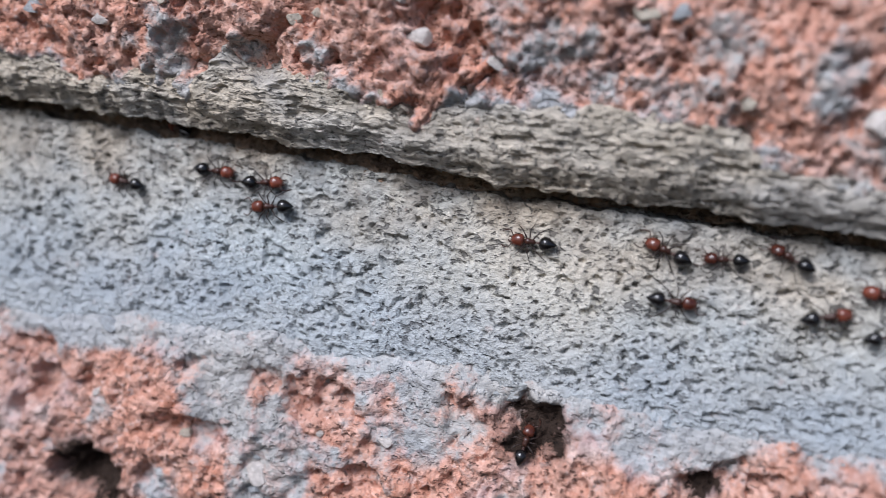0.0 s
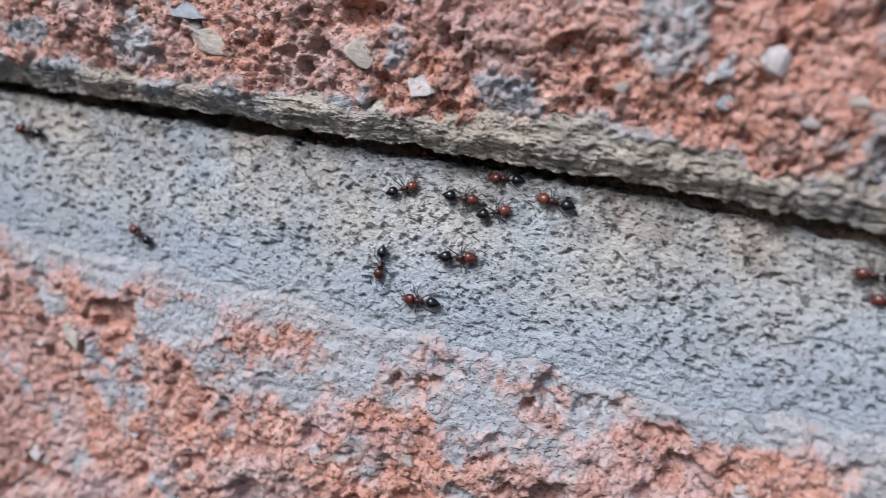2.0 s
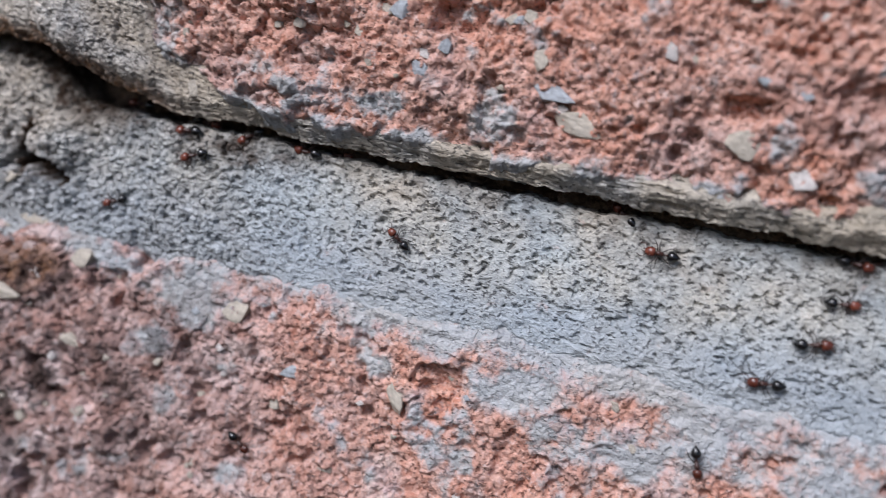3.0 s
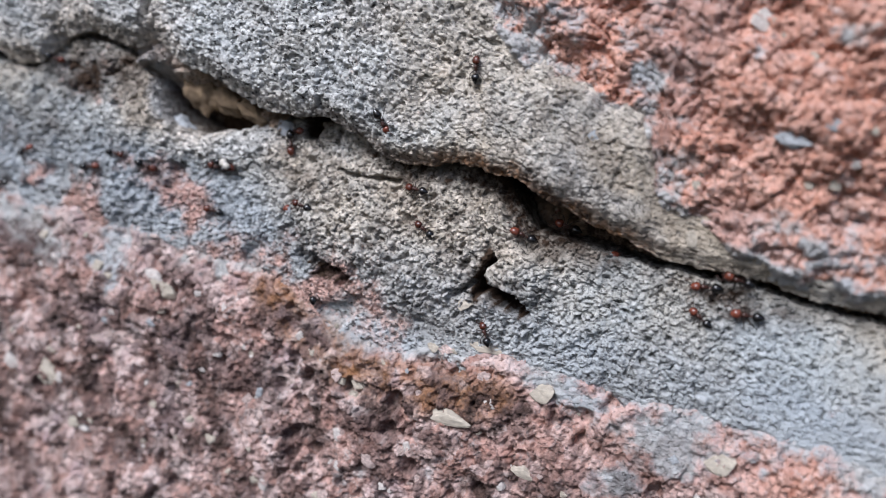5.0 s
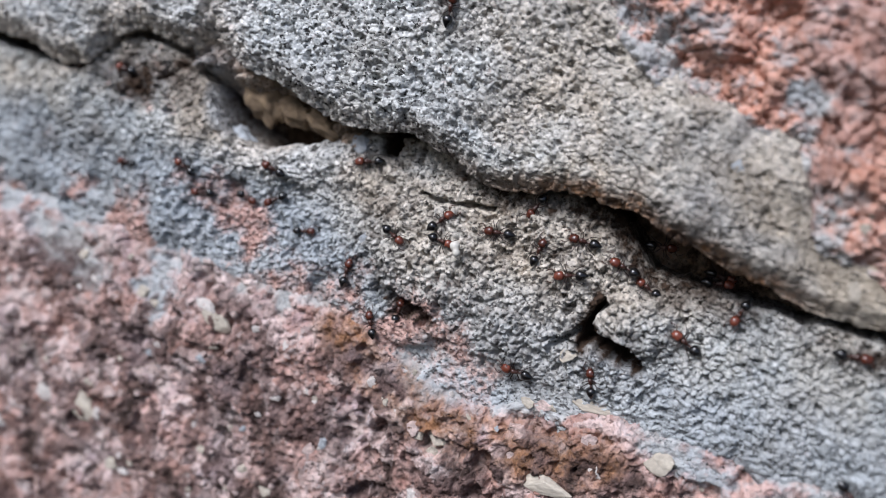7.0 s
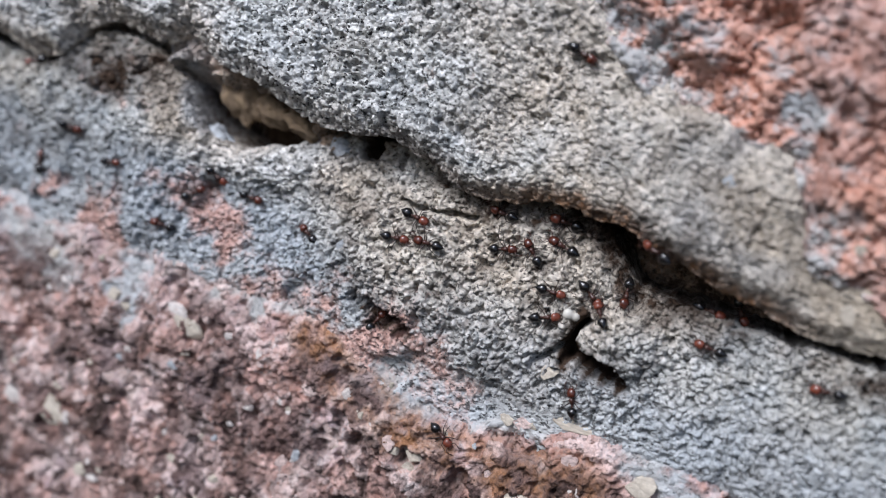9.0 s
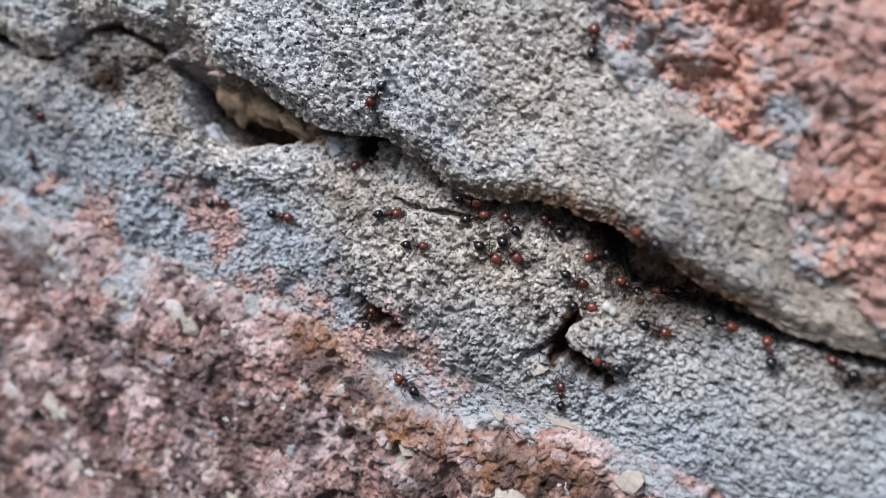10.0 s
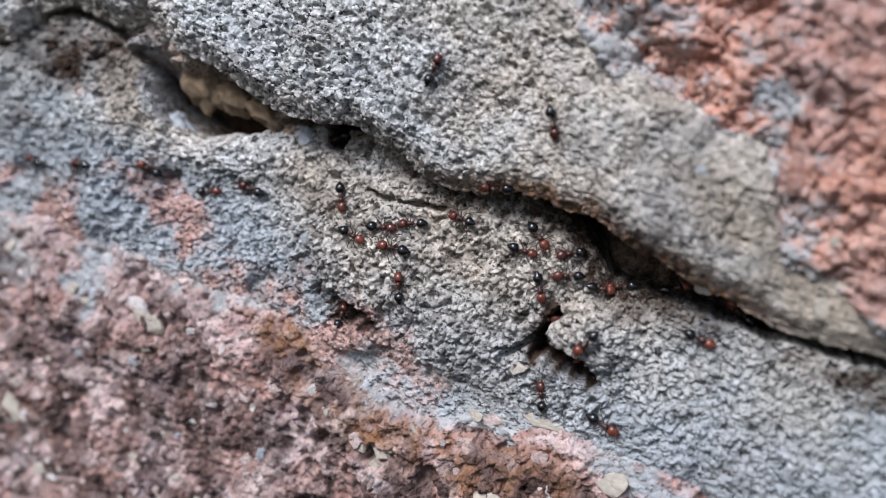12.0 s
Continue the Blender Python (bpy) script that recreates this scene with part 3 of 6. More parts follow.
def slab(name, x0, x1, step, count, low, high, height, traits, mat, parent, under=0.0, over=0.0, deep=14.0):
    """A rough-faced body: its face between two edges, folded back at the top and bottom. under, over: how its lower and upper sides slope as they go in."""
    xs = np.arange(x0, x1 + step / 2, step)
    lo, hi = low(xs), high(xs)
    v = np.linspace(0, 1, count)
    x = np.repeat(xs[:, None], count, 1)
    z = lo[:, None] + (hi - lo)[:, None] * v[None, :]
    h = height(x, z)
    y = -h
    attrs = traits(x, z, h)
    x = x + 0.10 * vnoise(x, z, 0.6, 161)
    z = z + 0.10 * vnoise(x, z, 0.6, 163) * np.minimum(1, np.minimum(v, 1 - v) * 20)[None, :]
    backs = np.array([0.25, 0.6, 1.1, 1.8, 2.8, 4.2, 6.5, 9.5, deep])
    rag = [0.22 * fbm(xs, xs * 0 + 3 * b, 1.0, 165, 2) + 0.5 * (crumbs(xs, xs * 0 + 1.1 * b, 0.9, 167) - 0.5) * min(1, b) for b in backs]
    bx = np.repeat(xs[:, None], len(backs), 1)
    by = y[:, :1] + backs[None, :] + 0.0
    bz = lo[:, None] + under * backs[None, :] + np.stack(rag, 1)
    ty = y[:, -1:] + backs[None, :]
    tz = hi[:, None] + over * backs[None, :] + np.stack(rag, 1)
    px = np.concatenate([bx[:, ::-1], x, bx], 1)
    py = np.concatenate([by[:, ::-1], y, ty], 1)
    pz = np.concatenate([bz[:, ::-1], z, tz], 1)
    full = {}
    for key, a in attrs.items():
        # shade painted in: the folded sides turn darker the deeper they go
        fold = np.minimum(1, 0.15 + backs / 5.5)[None, :] if key == "soil_and_shade" else 1.0
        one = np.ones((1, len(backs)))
        lowpart = np.maximum(a[:, :1] * one, fold) if key == "soil_and_shade" else a[:, :1] * one
        top = np.maximum(a[:, -1:] * one, fold) if key == "soil_and_shade" else a[:, -1:] * one
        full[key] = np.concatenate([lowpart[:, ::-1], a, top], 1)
    ob = new(name, grid_mesh(name, np.stack([px, py, pz], -1) * MM, full))
    ob.data.materials.append(mat)
    ob.parent = parent
    return ob


# ---- the wall ----
wall = tagged(new("wall"), "old brick wall of crumbling red bricks and cracked grey mortar", "wall", kind="structure")


def bed_traits(x, z, h):
    left = smooth(-134, -150, x)
    near = smooth(-8.5, -3.0, z)
    mass = blob(x, z, -156.5, -6.5, 16.0, 9.0, -4, 0.35, 85, 0.25)
    sandy = np.clip(1.0 * near * smooth(-0.5, 0.3, fbm(x, z, 7, 171, 3)) + 0.8 * mass, 0, 1)
    skim_and_shade = smooth(-7.0, -14.0, z + 2.0 * fbm(x, z, 8, 173, 3)) * (1 - 0.25 * left) + 0.9 * left * smooth(-170, -180, x) * smooth(-4.0, -9.0, z + 2.5 * fbm(x, z, 6, 207, 3))
    # first terms paint the shade of deep places and holes; the rest is soil
    soil_and_shade = smooth(-4.4, -5.8, h) * 1.5 + 1.2 * seam(x, z, [(-146.9, -6.8), (-147.3, -9.5), (-147.0, -12.2)], 0.8) + 1.3 * blob(x, z, -165.4, -14.6, 2.4, 0.8, -6, 0.7, 92, 1.0)
    soil_and_shade = soil_and_shade + 1.5 * blob(x, z, -143.9, -11.6, 2.5, 1.0, -16, 0.5, 91, 0.5) + 1.5 * seam(x, z, [(-146.8, -10.2), (-145.4, -11.4), (-143.0, -11.6)], 1.0)
    soil_and_shade = soil_and_shade + 0.35 * smooth(0.15, 0.6, fbm(x, z, 5, 175, 4)) * left + 0.75 * blob(x, z, -205, 1.0, 8, 3.6, 10, 0.5, 177, 0.5) + 0.4 * smooth(0.0, 0.5, fbm(x, z, 3.5, 178, 4)) * smooth(-188, -200, x)
    soil_and_shade = soil_and_shade + 0.55 * smooth(-7.5, -1.2, z + 2.0 * fbm(x, z, 3, 176, 4)) * smooth(-0.3, 0.3, fbm(x, z, 0.9, 174, 3)) * (1 - left)
    soil_and_shade = soil_and_shade + 0.5 * smooth(-188, -172, x) * smooth(0.05, 0.35, fbm(x, z, 1.3, 201, 4, 0.6)) * smooth(-0.3, 0.3, fbm(x, z, 6, 203, 3)) * left * smooth(-17, -13, z)
    soil_and_shade = soil_and_shade + 0.75 * smooth(3.6, 0.4, bed_top(x) - z + 1.2 * fbm(x, z, 1.8, 231, 3)) * smooth(-168, -158, x) * smooth(-130, -140, x)
    soil_and_shade = soil_and_shade + 0.5 * smooth(0.1, 0.45, fbm(x, z, 0.9, 233, 3)) * mass
    soil_and_shade = soil_and_shade + 0.7 * blob(x, z, -121.5, -4.6, 4.0, 1.1, -8, 0.8, 209, 1.3)
    soil_and_shade = soil_and_shade + 1.6 * blob(x, z, -3.6, -17.3, 2.4, 1.8, 0, 0.7, 197, 0.9)
    soil_and_shade = soil_and_shade + 0.22 * smooth(-110, -122, x) * smooth(-150, -140, x) * smooth(-0.3, 0.5, fbm(x, z, 2.5, 178, 4))
    dust = 0.85 * smooth(-8.0, -17.0, z + 2.5 * fbm(x, z, 6, 179, 3)) * smooth(-150, -172, x) * smooth(-0.35, 0.35, fbm(x, z, 7, 180, 4)) + 0.5 * blob(x, z, -190, -10.5, 7.0, 3.0, -15, 0.5, 184, 0.5) + 0.3 * blob(x, z, -204, 0.5, 6.0, 3.5, 10, 0.5, 204, 0.5)
    soil_and_shade = soil_and_shade + 0.2 * smooth(-12.5, -15.5, z + 1.5 * fbm(x, z, 3, 186, 3)) * smooth(-172, -162, x) * smooth(-146, -152, x) * smooth(-0.2, 0.3, fbm(x, z, 3, 188, 4))
    pale = np.clip(blob(x, z, -184, -3.4, 8.5, 2.0, 12, 0.35, 89, 0.3) + 0.5 * blob(x, z, -176, -1.0, 3, 2, 0, 0.4, 90, 0.3), 0, 1)
    dust = dust + 0.3 * smooth(-13.5, -16.5, z + 1.5 * fbm(x, z, 3, 235, 3)) * smooth(-176, -168, x) * smooth(-150, -156, x)
    # blob at the flake's side wall: its bluish shade put into the colour
    return {"pale": pale, "dust": np.clip(dust, 0, 1), "sandy": sandy, "skim_and_shade": np.clip(skim_and_shade - pale + blob(x, z, -193.0, 0.0, 2.2, 3.4, 30, 0.3, 208, 0.2), 0, 1), "soil_and_shade": np.clip(soil_and_shade, 0, 2), "speck": np.clip(0.7 + 0.1 * left - 0.65 * smooth(-12, -16, z) * smooth(-126, -112, x) + 0 * x, 0, 1),
            "coarse": np.clip(0.7 * left + mass + 0.6 * smooth(-104, -128, x), 0, 1), "strand": 0.5 * (1 - left) * smooth(-12.5, -15.5, z) + 0.3 * (1 - left) * smooth(-5, -2, z)}


def upper_traits(x, z, h):
    left = smooth(-134, -150, x)
    right = smooth(-140, -122, x)
    dark = blob(x, z, -177, 9.0, 13.0, 11.0, 10, 0.5, 181, 0.3)
    sandy = np.clip(0.35 * right + 0.9 * smooth(4.0, 0.5, z - lip(x)) + 0.8 * smooth(-0.2, 0.4, fbm(x, z, 8, 183, 3) + 0.8 * smooth(-165, -150, x) - 0.2), 0, 1) * (1 - 0.6 * dark)
    skim_and_shade = 0.6 * smooth(0.0, 0.5, fbm(x, z, 7, 185, 3)) * (1 - 0.6 * left)
    rust = smooth(2.2, 0.2, z - lip(x) + 0.8 * fbm(x, z, 2, 190, 3)) * smooth(-168, -148, x) * smooth(-127, -134, x)
    return {"rust": rust, "sandy": sandy, "skim_and_shade": skim_and_shade, "soil_and_shade": 0.3 * smooth(0.2, 0.6, fbm(x, z, 5, 187, 4)) + 0.6 * smooth(1.6, 0.2, z - lip(x) + 0.7 * fbm(x, z, 1.5, 237, 3)) * smooth(-182, -172, x) * smooth(-134, -141, x) + 0.42 * smooth(-152, -142, x) * smooth(-118, -128, x) * smooth(-0.5, 0.3, fbm(x, z, 1.6, 188, 4)), "speck": np.clip(0.7 + 0.3 * dark * left, 0, 1),
            "coarse": np.clip(1 - right, 0, 1), "strand": 0.9 * right, "pale": np.clip(left * smooth(-150, -176, x) * (0.8 + 0.5 * fbm(x, z, 6, 189, 3)), 0, 1)}


def upper_brick_traits(x, z, h):
    return {"film": upper_film(x, z), "soil_and_shade": 0.0 * x, "stain": 0.0 * x, "mauve": np.clip(0.05 * smooth(-95, -125, x) + 0.4 * smooth(0.1, 0.5, fbm(x, z, 11, 191, 3)) * smooth(-30, -50, x), 0, 1), "pallor": 0.5 * smooth(0.3, 0.55, fbm(x, z, 6, 192, 4)) * smooth(12, 2, z - brick_edge(x))}


def lower_brick_traits(x, z, h):
    d = low_edge(x) - z
    left = smooth(-108, -142, x)
    stain = np.clip(left * smooth(0.3, 3.0, d) * smooth(0.0, 0.14, fbm(x, z, 5, 195, 5, 0.7) + 0.08 + 0.22 * blob(x, z, -157, -22.5, 17, 6, -8, 0.5, 194, 0.4)), 0, 1)
    pallor = np.clip(left * smooth(0.05, 0.35, fbm(x, z, 8.0, 196, 4, 0.55)) * 0.9 + 0.6 * left * smooth(7.0, 1.0, d) * smooth(-0.1, 0.3, fbm(x, z, 5, 200, 4)), 0, 1)
    pallor = np.maximum(pallor, 0.75 * (1 - left) * smooth(0.12, 0.35, fbm(x, z, 5.5, 202, 4)))
    pallor = np.maximum(pallor, 0.75 * smooth(0.02, 0.45, lower_film(x, z)) * smooth(-0.3, 0.3, fbm(x, z, 2.4, 239, 3)))
    soil_and_shade = 0.8 * left * smooth(1.0, 5.0, d) * smooth(0.08, 0.34, fbm(x, z, 4.5, 198, 5, 0.7))
    # the hollows get a painted dark for their shade; the first is also stained
    for cx, cz, r in ((-3.6, -17.4, 2.2), (-38.3, -28.2, 2.6), (-54.8, -29.9, 1.9), (7.6, -18.6, 1.0)):
        soil_and_shade = np.maximum(soil_and_shade, 3.0 * blob(x, z, cx, cz, r, 0.75 * r, 10, 0.6, 197, 0.7))
    ochre = np.clip(seam(x, z, [(-172, -18.5), (-166, -22.0), (-159.5, -25.2), (-150, -24.2), (-142, -22.0)], 4.2) * smooth(-0.6, 0.0, fbm(x, z, 2.2, 206, 4)), 0, 1)
    mauve = np.clip(0.08 + smooth(-100, -150, x) * 0.9 + 0.4 * fbm(x, z, 12, 199, 3), 0, 1)
    return {"film": lower_film(x, z), "soil_and_shade": soil_and_shade, "stain": stain, "mauve": mauve, "pallor": pallor, "ochre": ochre}


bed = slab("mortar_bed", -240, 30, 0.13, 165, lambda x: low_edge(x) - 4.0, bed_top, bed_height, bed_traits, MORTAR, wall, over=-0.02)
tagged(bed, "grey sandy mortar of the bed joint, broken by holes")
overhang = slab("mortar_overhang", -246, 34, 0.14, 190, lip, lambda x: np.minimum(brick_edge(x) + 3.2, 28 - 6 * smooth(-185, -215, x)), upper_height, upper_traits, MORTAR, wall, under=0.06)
tagged(overhang, "flaking grey mortar that overhangs the crack")
brick_above = slab("brick", -172, 34, 0.17, 210, lambda x: np.minimum(brick_edge(x) - 2.6, 39), lambda x: 0 * x + 40, upper_brick_height, upper_brick_traits, BRICK, wall)
brick_below = slab("brick", -246, 34, 0.18, 270, lambda x: 0 * x - 69, lambda x: low_edge(x) + 3.0, lower_brick_height, lower_brick_traits, BRICK, wall)


def fill_height(x, z):
    """Sand and earth packed behind the crack beside the flake."""
    h = -6.0 - 7.0 * smooth(0.9, -0.9, z + 0.2 + 0.13 * (x + 190) + 0.8 * fbm(x, z, 4, 211, 2)) + 0.9 * fbm(x, z, 4.0, 213, 3)
    h = h - 2.5 * blob(x, z, -184.5, 2.3, 1.0, 1.5, 10, 0.4, 215, 0.3)
    h = h + 3.2 * smooth(1.5, 4.0, z) * smooth(-187, -190, x) * smooth(-201, -198, x)
    h = h + 1.0 * smooth(-0.6, 1.0, z + 0.13 * (x + 190)) * smooth(-194, -188, x) - 1.2 + 2.2 * crumbs(x, z, 3.2, 229, 0.5)
    return h + mortar_grain(x, z, 1.0 + 0 * x, 0.0)


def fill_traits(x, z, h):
    # the deep end of the cavity is painted darker in place of shade
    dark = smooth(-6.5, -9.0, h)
    return {"sandy": 1.0 + 0 * x, "skim_and_shade": 0.9 * smooth(-191, -195, x + fbm(x, z, 3, 217, 2)), "soil_and_shade": np.clip(0.35 - 0.25 * smooth(1.5, 3.5, z) + 0.5 * fbm(x, z, 3, 219, 3) + dark, 0, 1), "rust": 0.25 + 0.3 * fbm(x, z, 4, 205, 3), "speck": 0.6 + 0 * x, "coarse": 0.8 + 0 * x, "strand": 0 * x}


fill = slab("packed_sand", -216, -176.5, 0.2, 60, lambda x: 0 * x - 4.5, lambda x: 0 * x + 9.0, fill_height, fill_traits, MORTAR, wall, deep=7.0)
tagged(fill, "brown sand packed in the cavity of the joint")


def earth_height(x, z):
    h = -3.6 - 1.8 * smooth(-14, -4, x) - 4.8 * smooth(-110, -136, x) + 1.6 * fbm(x, z, 5.0, 221, 3) - 2.4 * smooth(-34, -60, x)
    return h + 0.5 * mortar_grain(x, z, 1.0 + 0 * x, 0.0)


def earth_traits(x, z, h):
    one = 1.0 + 0 * x
    return {"sandy": one, "skim_and_shade": 0 * x, "rust": 0.6 * one, "soil_and_shade": np.clip(1.0 - 0.4 * smooth(-60, -36, x) + 0.5 * fbm(x, z, 3, 223, 3), 0, 2), "speck": 0.6 * one, "coarse": 0.8 * one, "strand": 0 * x}


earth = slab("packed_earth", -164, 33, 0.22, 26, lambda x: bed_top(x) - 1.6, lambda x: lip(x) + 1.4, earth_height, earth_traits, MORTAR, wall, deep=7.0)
tagged(earth, "dark brown earth packed in the crack")


def core():
    """Block added behind the crack; its dark brown stands for deep earth and shade."""
    bm = bmesh.new()
    bmesh.ops.create_cube(bm, size=1, matrix=Matrix.LocRotScale((-0.106, 0.027, -0.0145), None, (0.279, 0.030, 0.106)))
    me = bpy.data.meshes.new("shade_core")
    bm.to_mesh(me), bm.free()
    ob = new("shade_core", me)
    ob.parent = wall
    me.materials.append(EARTH_AND_SHADE)


core()


# ---- the surface as one table, for what stands on it ----
GX, GZ = np.arange(-246, 34.1, 0.5), np.arange(-76, 40.1, 0.5)


def surface_table():
    x, z = np.repeat(GX[:, None], len(GZ), 1), np.repeat(GZ[None, :], len(GX), 0)
    bed_h = np.where(z < bed_top(x) + 0.1, bed_height(x, z), -6)
    up_h = np.where(z > lip(x) - 0.1, upper_height(x, z), -6)
    hi_h = np.where(z > lip(x) + 1, upper_brick_height(x, z), -6)
    lo_h = np.where(z < low_edge(x) + 3, lower_brick_height(x, z), -6)
    raw = np.max([bed_h, up_h, hi_h, lo_h], axis=0)
    soft = raw.copy()
    for _ in range(3):
        pad = np.pad(soft, 1, mode="edge")
        soft = (pad[:-2, 1:-1] + pad[2:, 1:-1] + pad[1:-1, :-2] + pad[1:-1, 2:] + 2 * pad[1:-1, 1:-1]) / 6
    return raw, soft


RAW, SOFT = surface_table()


def read(grid, x, z):
    u, v = min(max((x - GX[0]) / 0.5, 0), len(GX) - 1.01), min(max((z - GZ[0]) / 0.5, 0), len(GZ) - 1.01)
    i, j = int(u), int(v)
    f, g = u - i, v - j
    return float((grid[i, j] * (1 - f) + grid[i + 1, j] * f) * (1 - g) + (grid[i, j + 1] * (1 - f) + grid[i + 1, j + 1] * f) * g)


def normal_at(x, z, r=1.5):
    a = (read(SOFT, x + r, z) - read(SOFT, x - r, z)) / (2 * r)
    b = (read(SOFT, x, z + r) - read(SOFT, x, z - r)) / (2 * r)
    a, b = max(-0.7, min(0.7, a)), max(-0.7, min(0.7, b))
    return Vector((-a, -1, -b)).normalized()


def stance(x, z, heading, sink=0.0, lift=0.0):
    """The pose of a creature at a place on the wall: its x ahead, its z out of the wall."""
    up = normal_at(x, z)
    ahead = Vector((math.cos(radians(heading)), 0, math.sin(radians(heading))))
    ahead = (ahead - up * ahead.dot(up)).normalized()
    side = up.cross(ahead)
    turn = Matrix((ahead, side, up)).transposed().to_4x4()
    h = max(read(SOFT, x, z), read(RAW, x, z) - 0.25) + lift - sink
    return Matrix.Translation(Vector((x, -h, z)) * MM) @ turn


# ---- stones in the brick and sand lumps on the mortar ----
def part(name, bm, mat, parent, label="", flat=False):
    me = bpy.data.meshes.new(name)
    bm.to_mesh(me), bm.free()
    me.materials.append(mat)
    if not flat:
        me.polygons.foreach_set("use_smooth", [True] * len(me.polygons))
    ob = new(name, me)
    ob.parent = parent
    return tagged(ob, label)


def pebble_mesh(seed):
    """A broken, flattened pebble about one unit across its half width, flat side out."""
    rnd = random.Random(seed)
    bm = bmesh.new()
    bmesh.ops.create_icosphere(bm, subdivisions=3, radius=1)
    for n in range(8):
        way = Vector((rnd.uniform(-1, 1), rnd.uniform(-0.45, 0.1), rnd.uniform(-1, 1))).normalized()
        cut = rnd.uniform(0.52, 0.80)
        for v in bm.verts:
            d = v.co.dot(way)
            if d > cut:
                v.co -= way * (d - cut)
    tilt = Vector((rnd.uniform(-0.25, 0.25), -1, rnd.uniform(-0.25, 0.25))).normalized()
    for v in bm.verts:
        d = v.co.dot(tilt)
        if d > 0.38:
            v.co -= tilt * (d - 0.38) * 0.9
        v.co *= 1 + rnd.uniform(-0.02, 0.02)
    me = bpy.data.meshes.new("stone")
    bm.to_mesh(me), bm.free()
    return me


PEBBLES = {}


def stone(x, z, rx, rz, turn, mat, parent, proud=0.15):
    kind = (int(abs(x * 7 + z * 13)) % 9, mat.name)
    if kind not in PEBBLES:
        PEBBLES[kind] = pebble_mesh(kind[0])
        PEBBLES[kind].materials.append(mat)
    ob = new("stone", PEBBLES[kind])
    ob.parent = parent
    deep = 0.6 * min(rx, rz) + 0.3
    near = sorted(read(RAW, x + a * rx, z + b * rz) for a in (-0.6, 0, 0.6) for b in (-0.6, 0, 0.6))
    h = near[6] + proud - 0.36 * deep
    ob.matrix_basis = Matrix.LocRotScale(Vector((x, -h, z)) * MM, Euler((0, radians(-turn), 0)), (rx * MM, deep * MM, rz * MM))
    return ob


for x, z, rx, rz, turn in ((-73.7, 6.61, 2.1, 1.5, -10), (-87.53, 5.235, 2.6, 1.2, -5), (-146.6, -26.2, 3.3, 1.2, 12),
                           (-203.4, -40.6, 2.5, 2.6, 20), (-117.6, -20.5, 1.9, 1.5, 0), (-98.9, -24.49, 1.2, 1.8, 30), (-111.4, 14.8, 1.6, 1.1, -20),
                           (-92.07, 9.912, 1.2, 1.1, 0), (-59.18, 15.46, 2.3, 1.1, 0), (-187.2, -23.1, 2.5, 1.1, -20), (-136.9, -29.3, 1.9, 0.9, 0), (-136.9, -19.8, 1.7, 1.3, 0)):
    stone(x, z, rx, rz, turn, STONE_GREY, brick_above if z > 0 else brick_below, 0.14)
for x, z, rx, rz, turn in ((-68.36, 4.53, 1.3, 1.2, 0), (-72.46, -28.46, 1.1, 0.9, 0), (-101.3, -37.0, 1.3, 0.9, 10), (-43.1, 10.6, 1.6, 1.4, 0),
                           (-81.34, 12.8, 0.8, 1.0, 20), (-210.4, -41.0, 1.7, 2.2, 20), (-188.7, -21.9, 1.9, 0.7, -5), (-21.2, 13.1, 0.9, 0.8, 0),
                           (-15.5, 8.2, 1.0, 0.8, 0), (14, 6.2, 1.6, 1.3, 10), (-23.6, -24.9, 1.5, 0.9, -30), (-126.1, 22.4, 1.4, 1.3, 0), (-217.0, -47.5, 1.7, 1.2, 0)):
    stone(x, z, rx, rz, turn, STONE_WHITE, brick_above if z > 0 else brick_below, 0.14)
for x, z, rx, rz, turn in ((-90.32, 7.36, 2.2, 1.0, -5), (-105.9, 11.9, 1.1, 1.3, 0), (-120.5, 12.2, 1.8, 0.8, -10), (-30, 12.5, 1.0, 0.9, 0), (-101.0, 9.6, 0.9, 0.8, 0),
                           (-120.1, 12.3, 1.7, 0.8, 0), (-110.4, -25.1, 1.3, 0.9, 20), (-102.9, 7.3, 1.2, 0.9, 0), (-37.5, -16, 1.5, 0.6, -20)):
    stone(x, z, rx, rz, turn, STONE_BLUE, brick_above if z > 0 else brick_below, 0.14)

# a small chip in the cavity beside the flake
def cavity_stone(x, y, z, rx, ry, rz, turn, mat, name):
    bm = bmesh.new()
    bmesh.ops.create_icosphere(bm, subdivisions=4, radius=1)
    for v in bm.verts:
        v.co *= 1 + 0.38 * noise.noise(v.co * 1.6 + Vector((x, z, 0))) + 0.20 * noise.noise(v.co * 3.4) + 0.09 * noise.noise(v.co * 9.0)
    me = bpy.data.meshes.new(name)
    bm.to_mesh(me), bm.free()
    me.materials.append(mat)
    me.polygons.foreach_set("use_smooth", [True] * len(me.polygons))
    ob = new(name, me)
    ob.parent = wall
    ob.matrix_basis = Matrix.LocRotScale(Vector((x, y, z)) * MM, Euler((0, radians(-turn), 0)), (rx * MM, ry * MM, rz * MM))


cavity_stone(-191.2, 3.8, -3.4, 2.0, 1.4, 1.1, -30, STONE_BLUE, "chip")
for x, y, z, rx, ry, rz, turn in ((-189.6, 4.6, 1.4, 3.0, 2.0, 2.1, -32), (-185.6, 4.6, 1.4, 2.2, 1.8, 1.5, -20), (-181.6, 4.6, 1.0, 2.5, 1.8, 1.3, -14)):
    cavity_stone(x, y, z, rx, ry, rz, turn, STONE_BROWN, "stone")

# single grains seated in the mortar: a round pebble, a bluish glassy fleck, pale lumps, a sliver
stone(-176.3, -0.1, 1.8, 1.1, -12, STONE_BLUE, bed, 0.5)
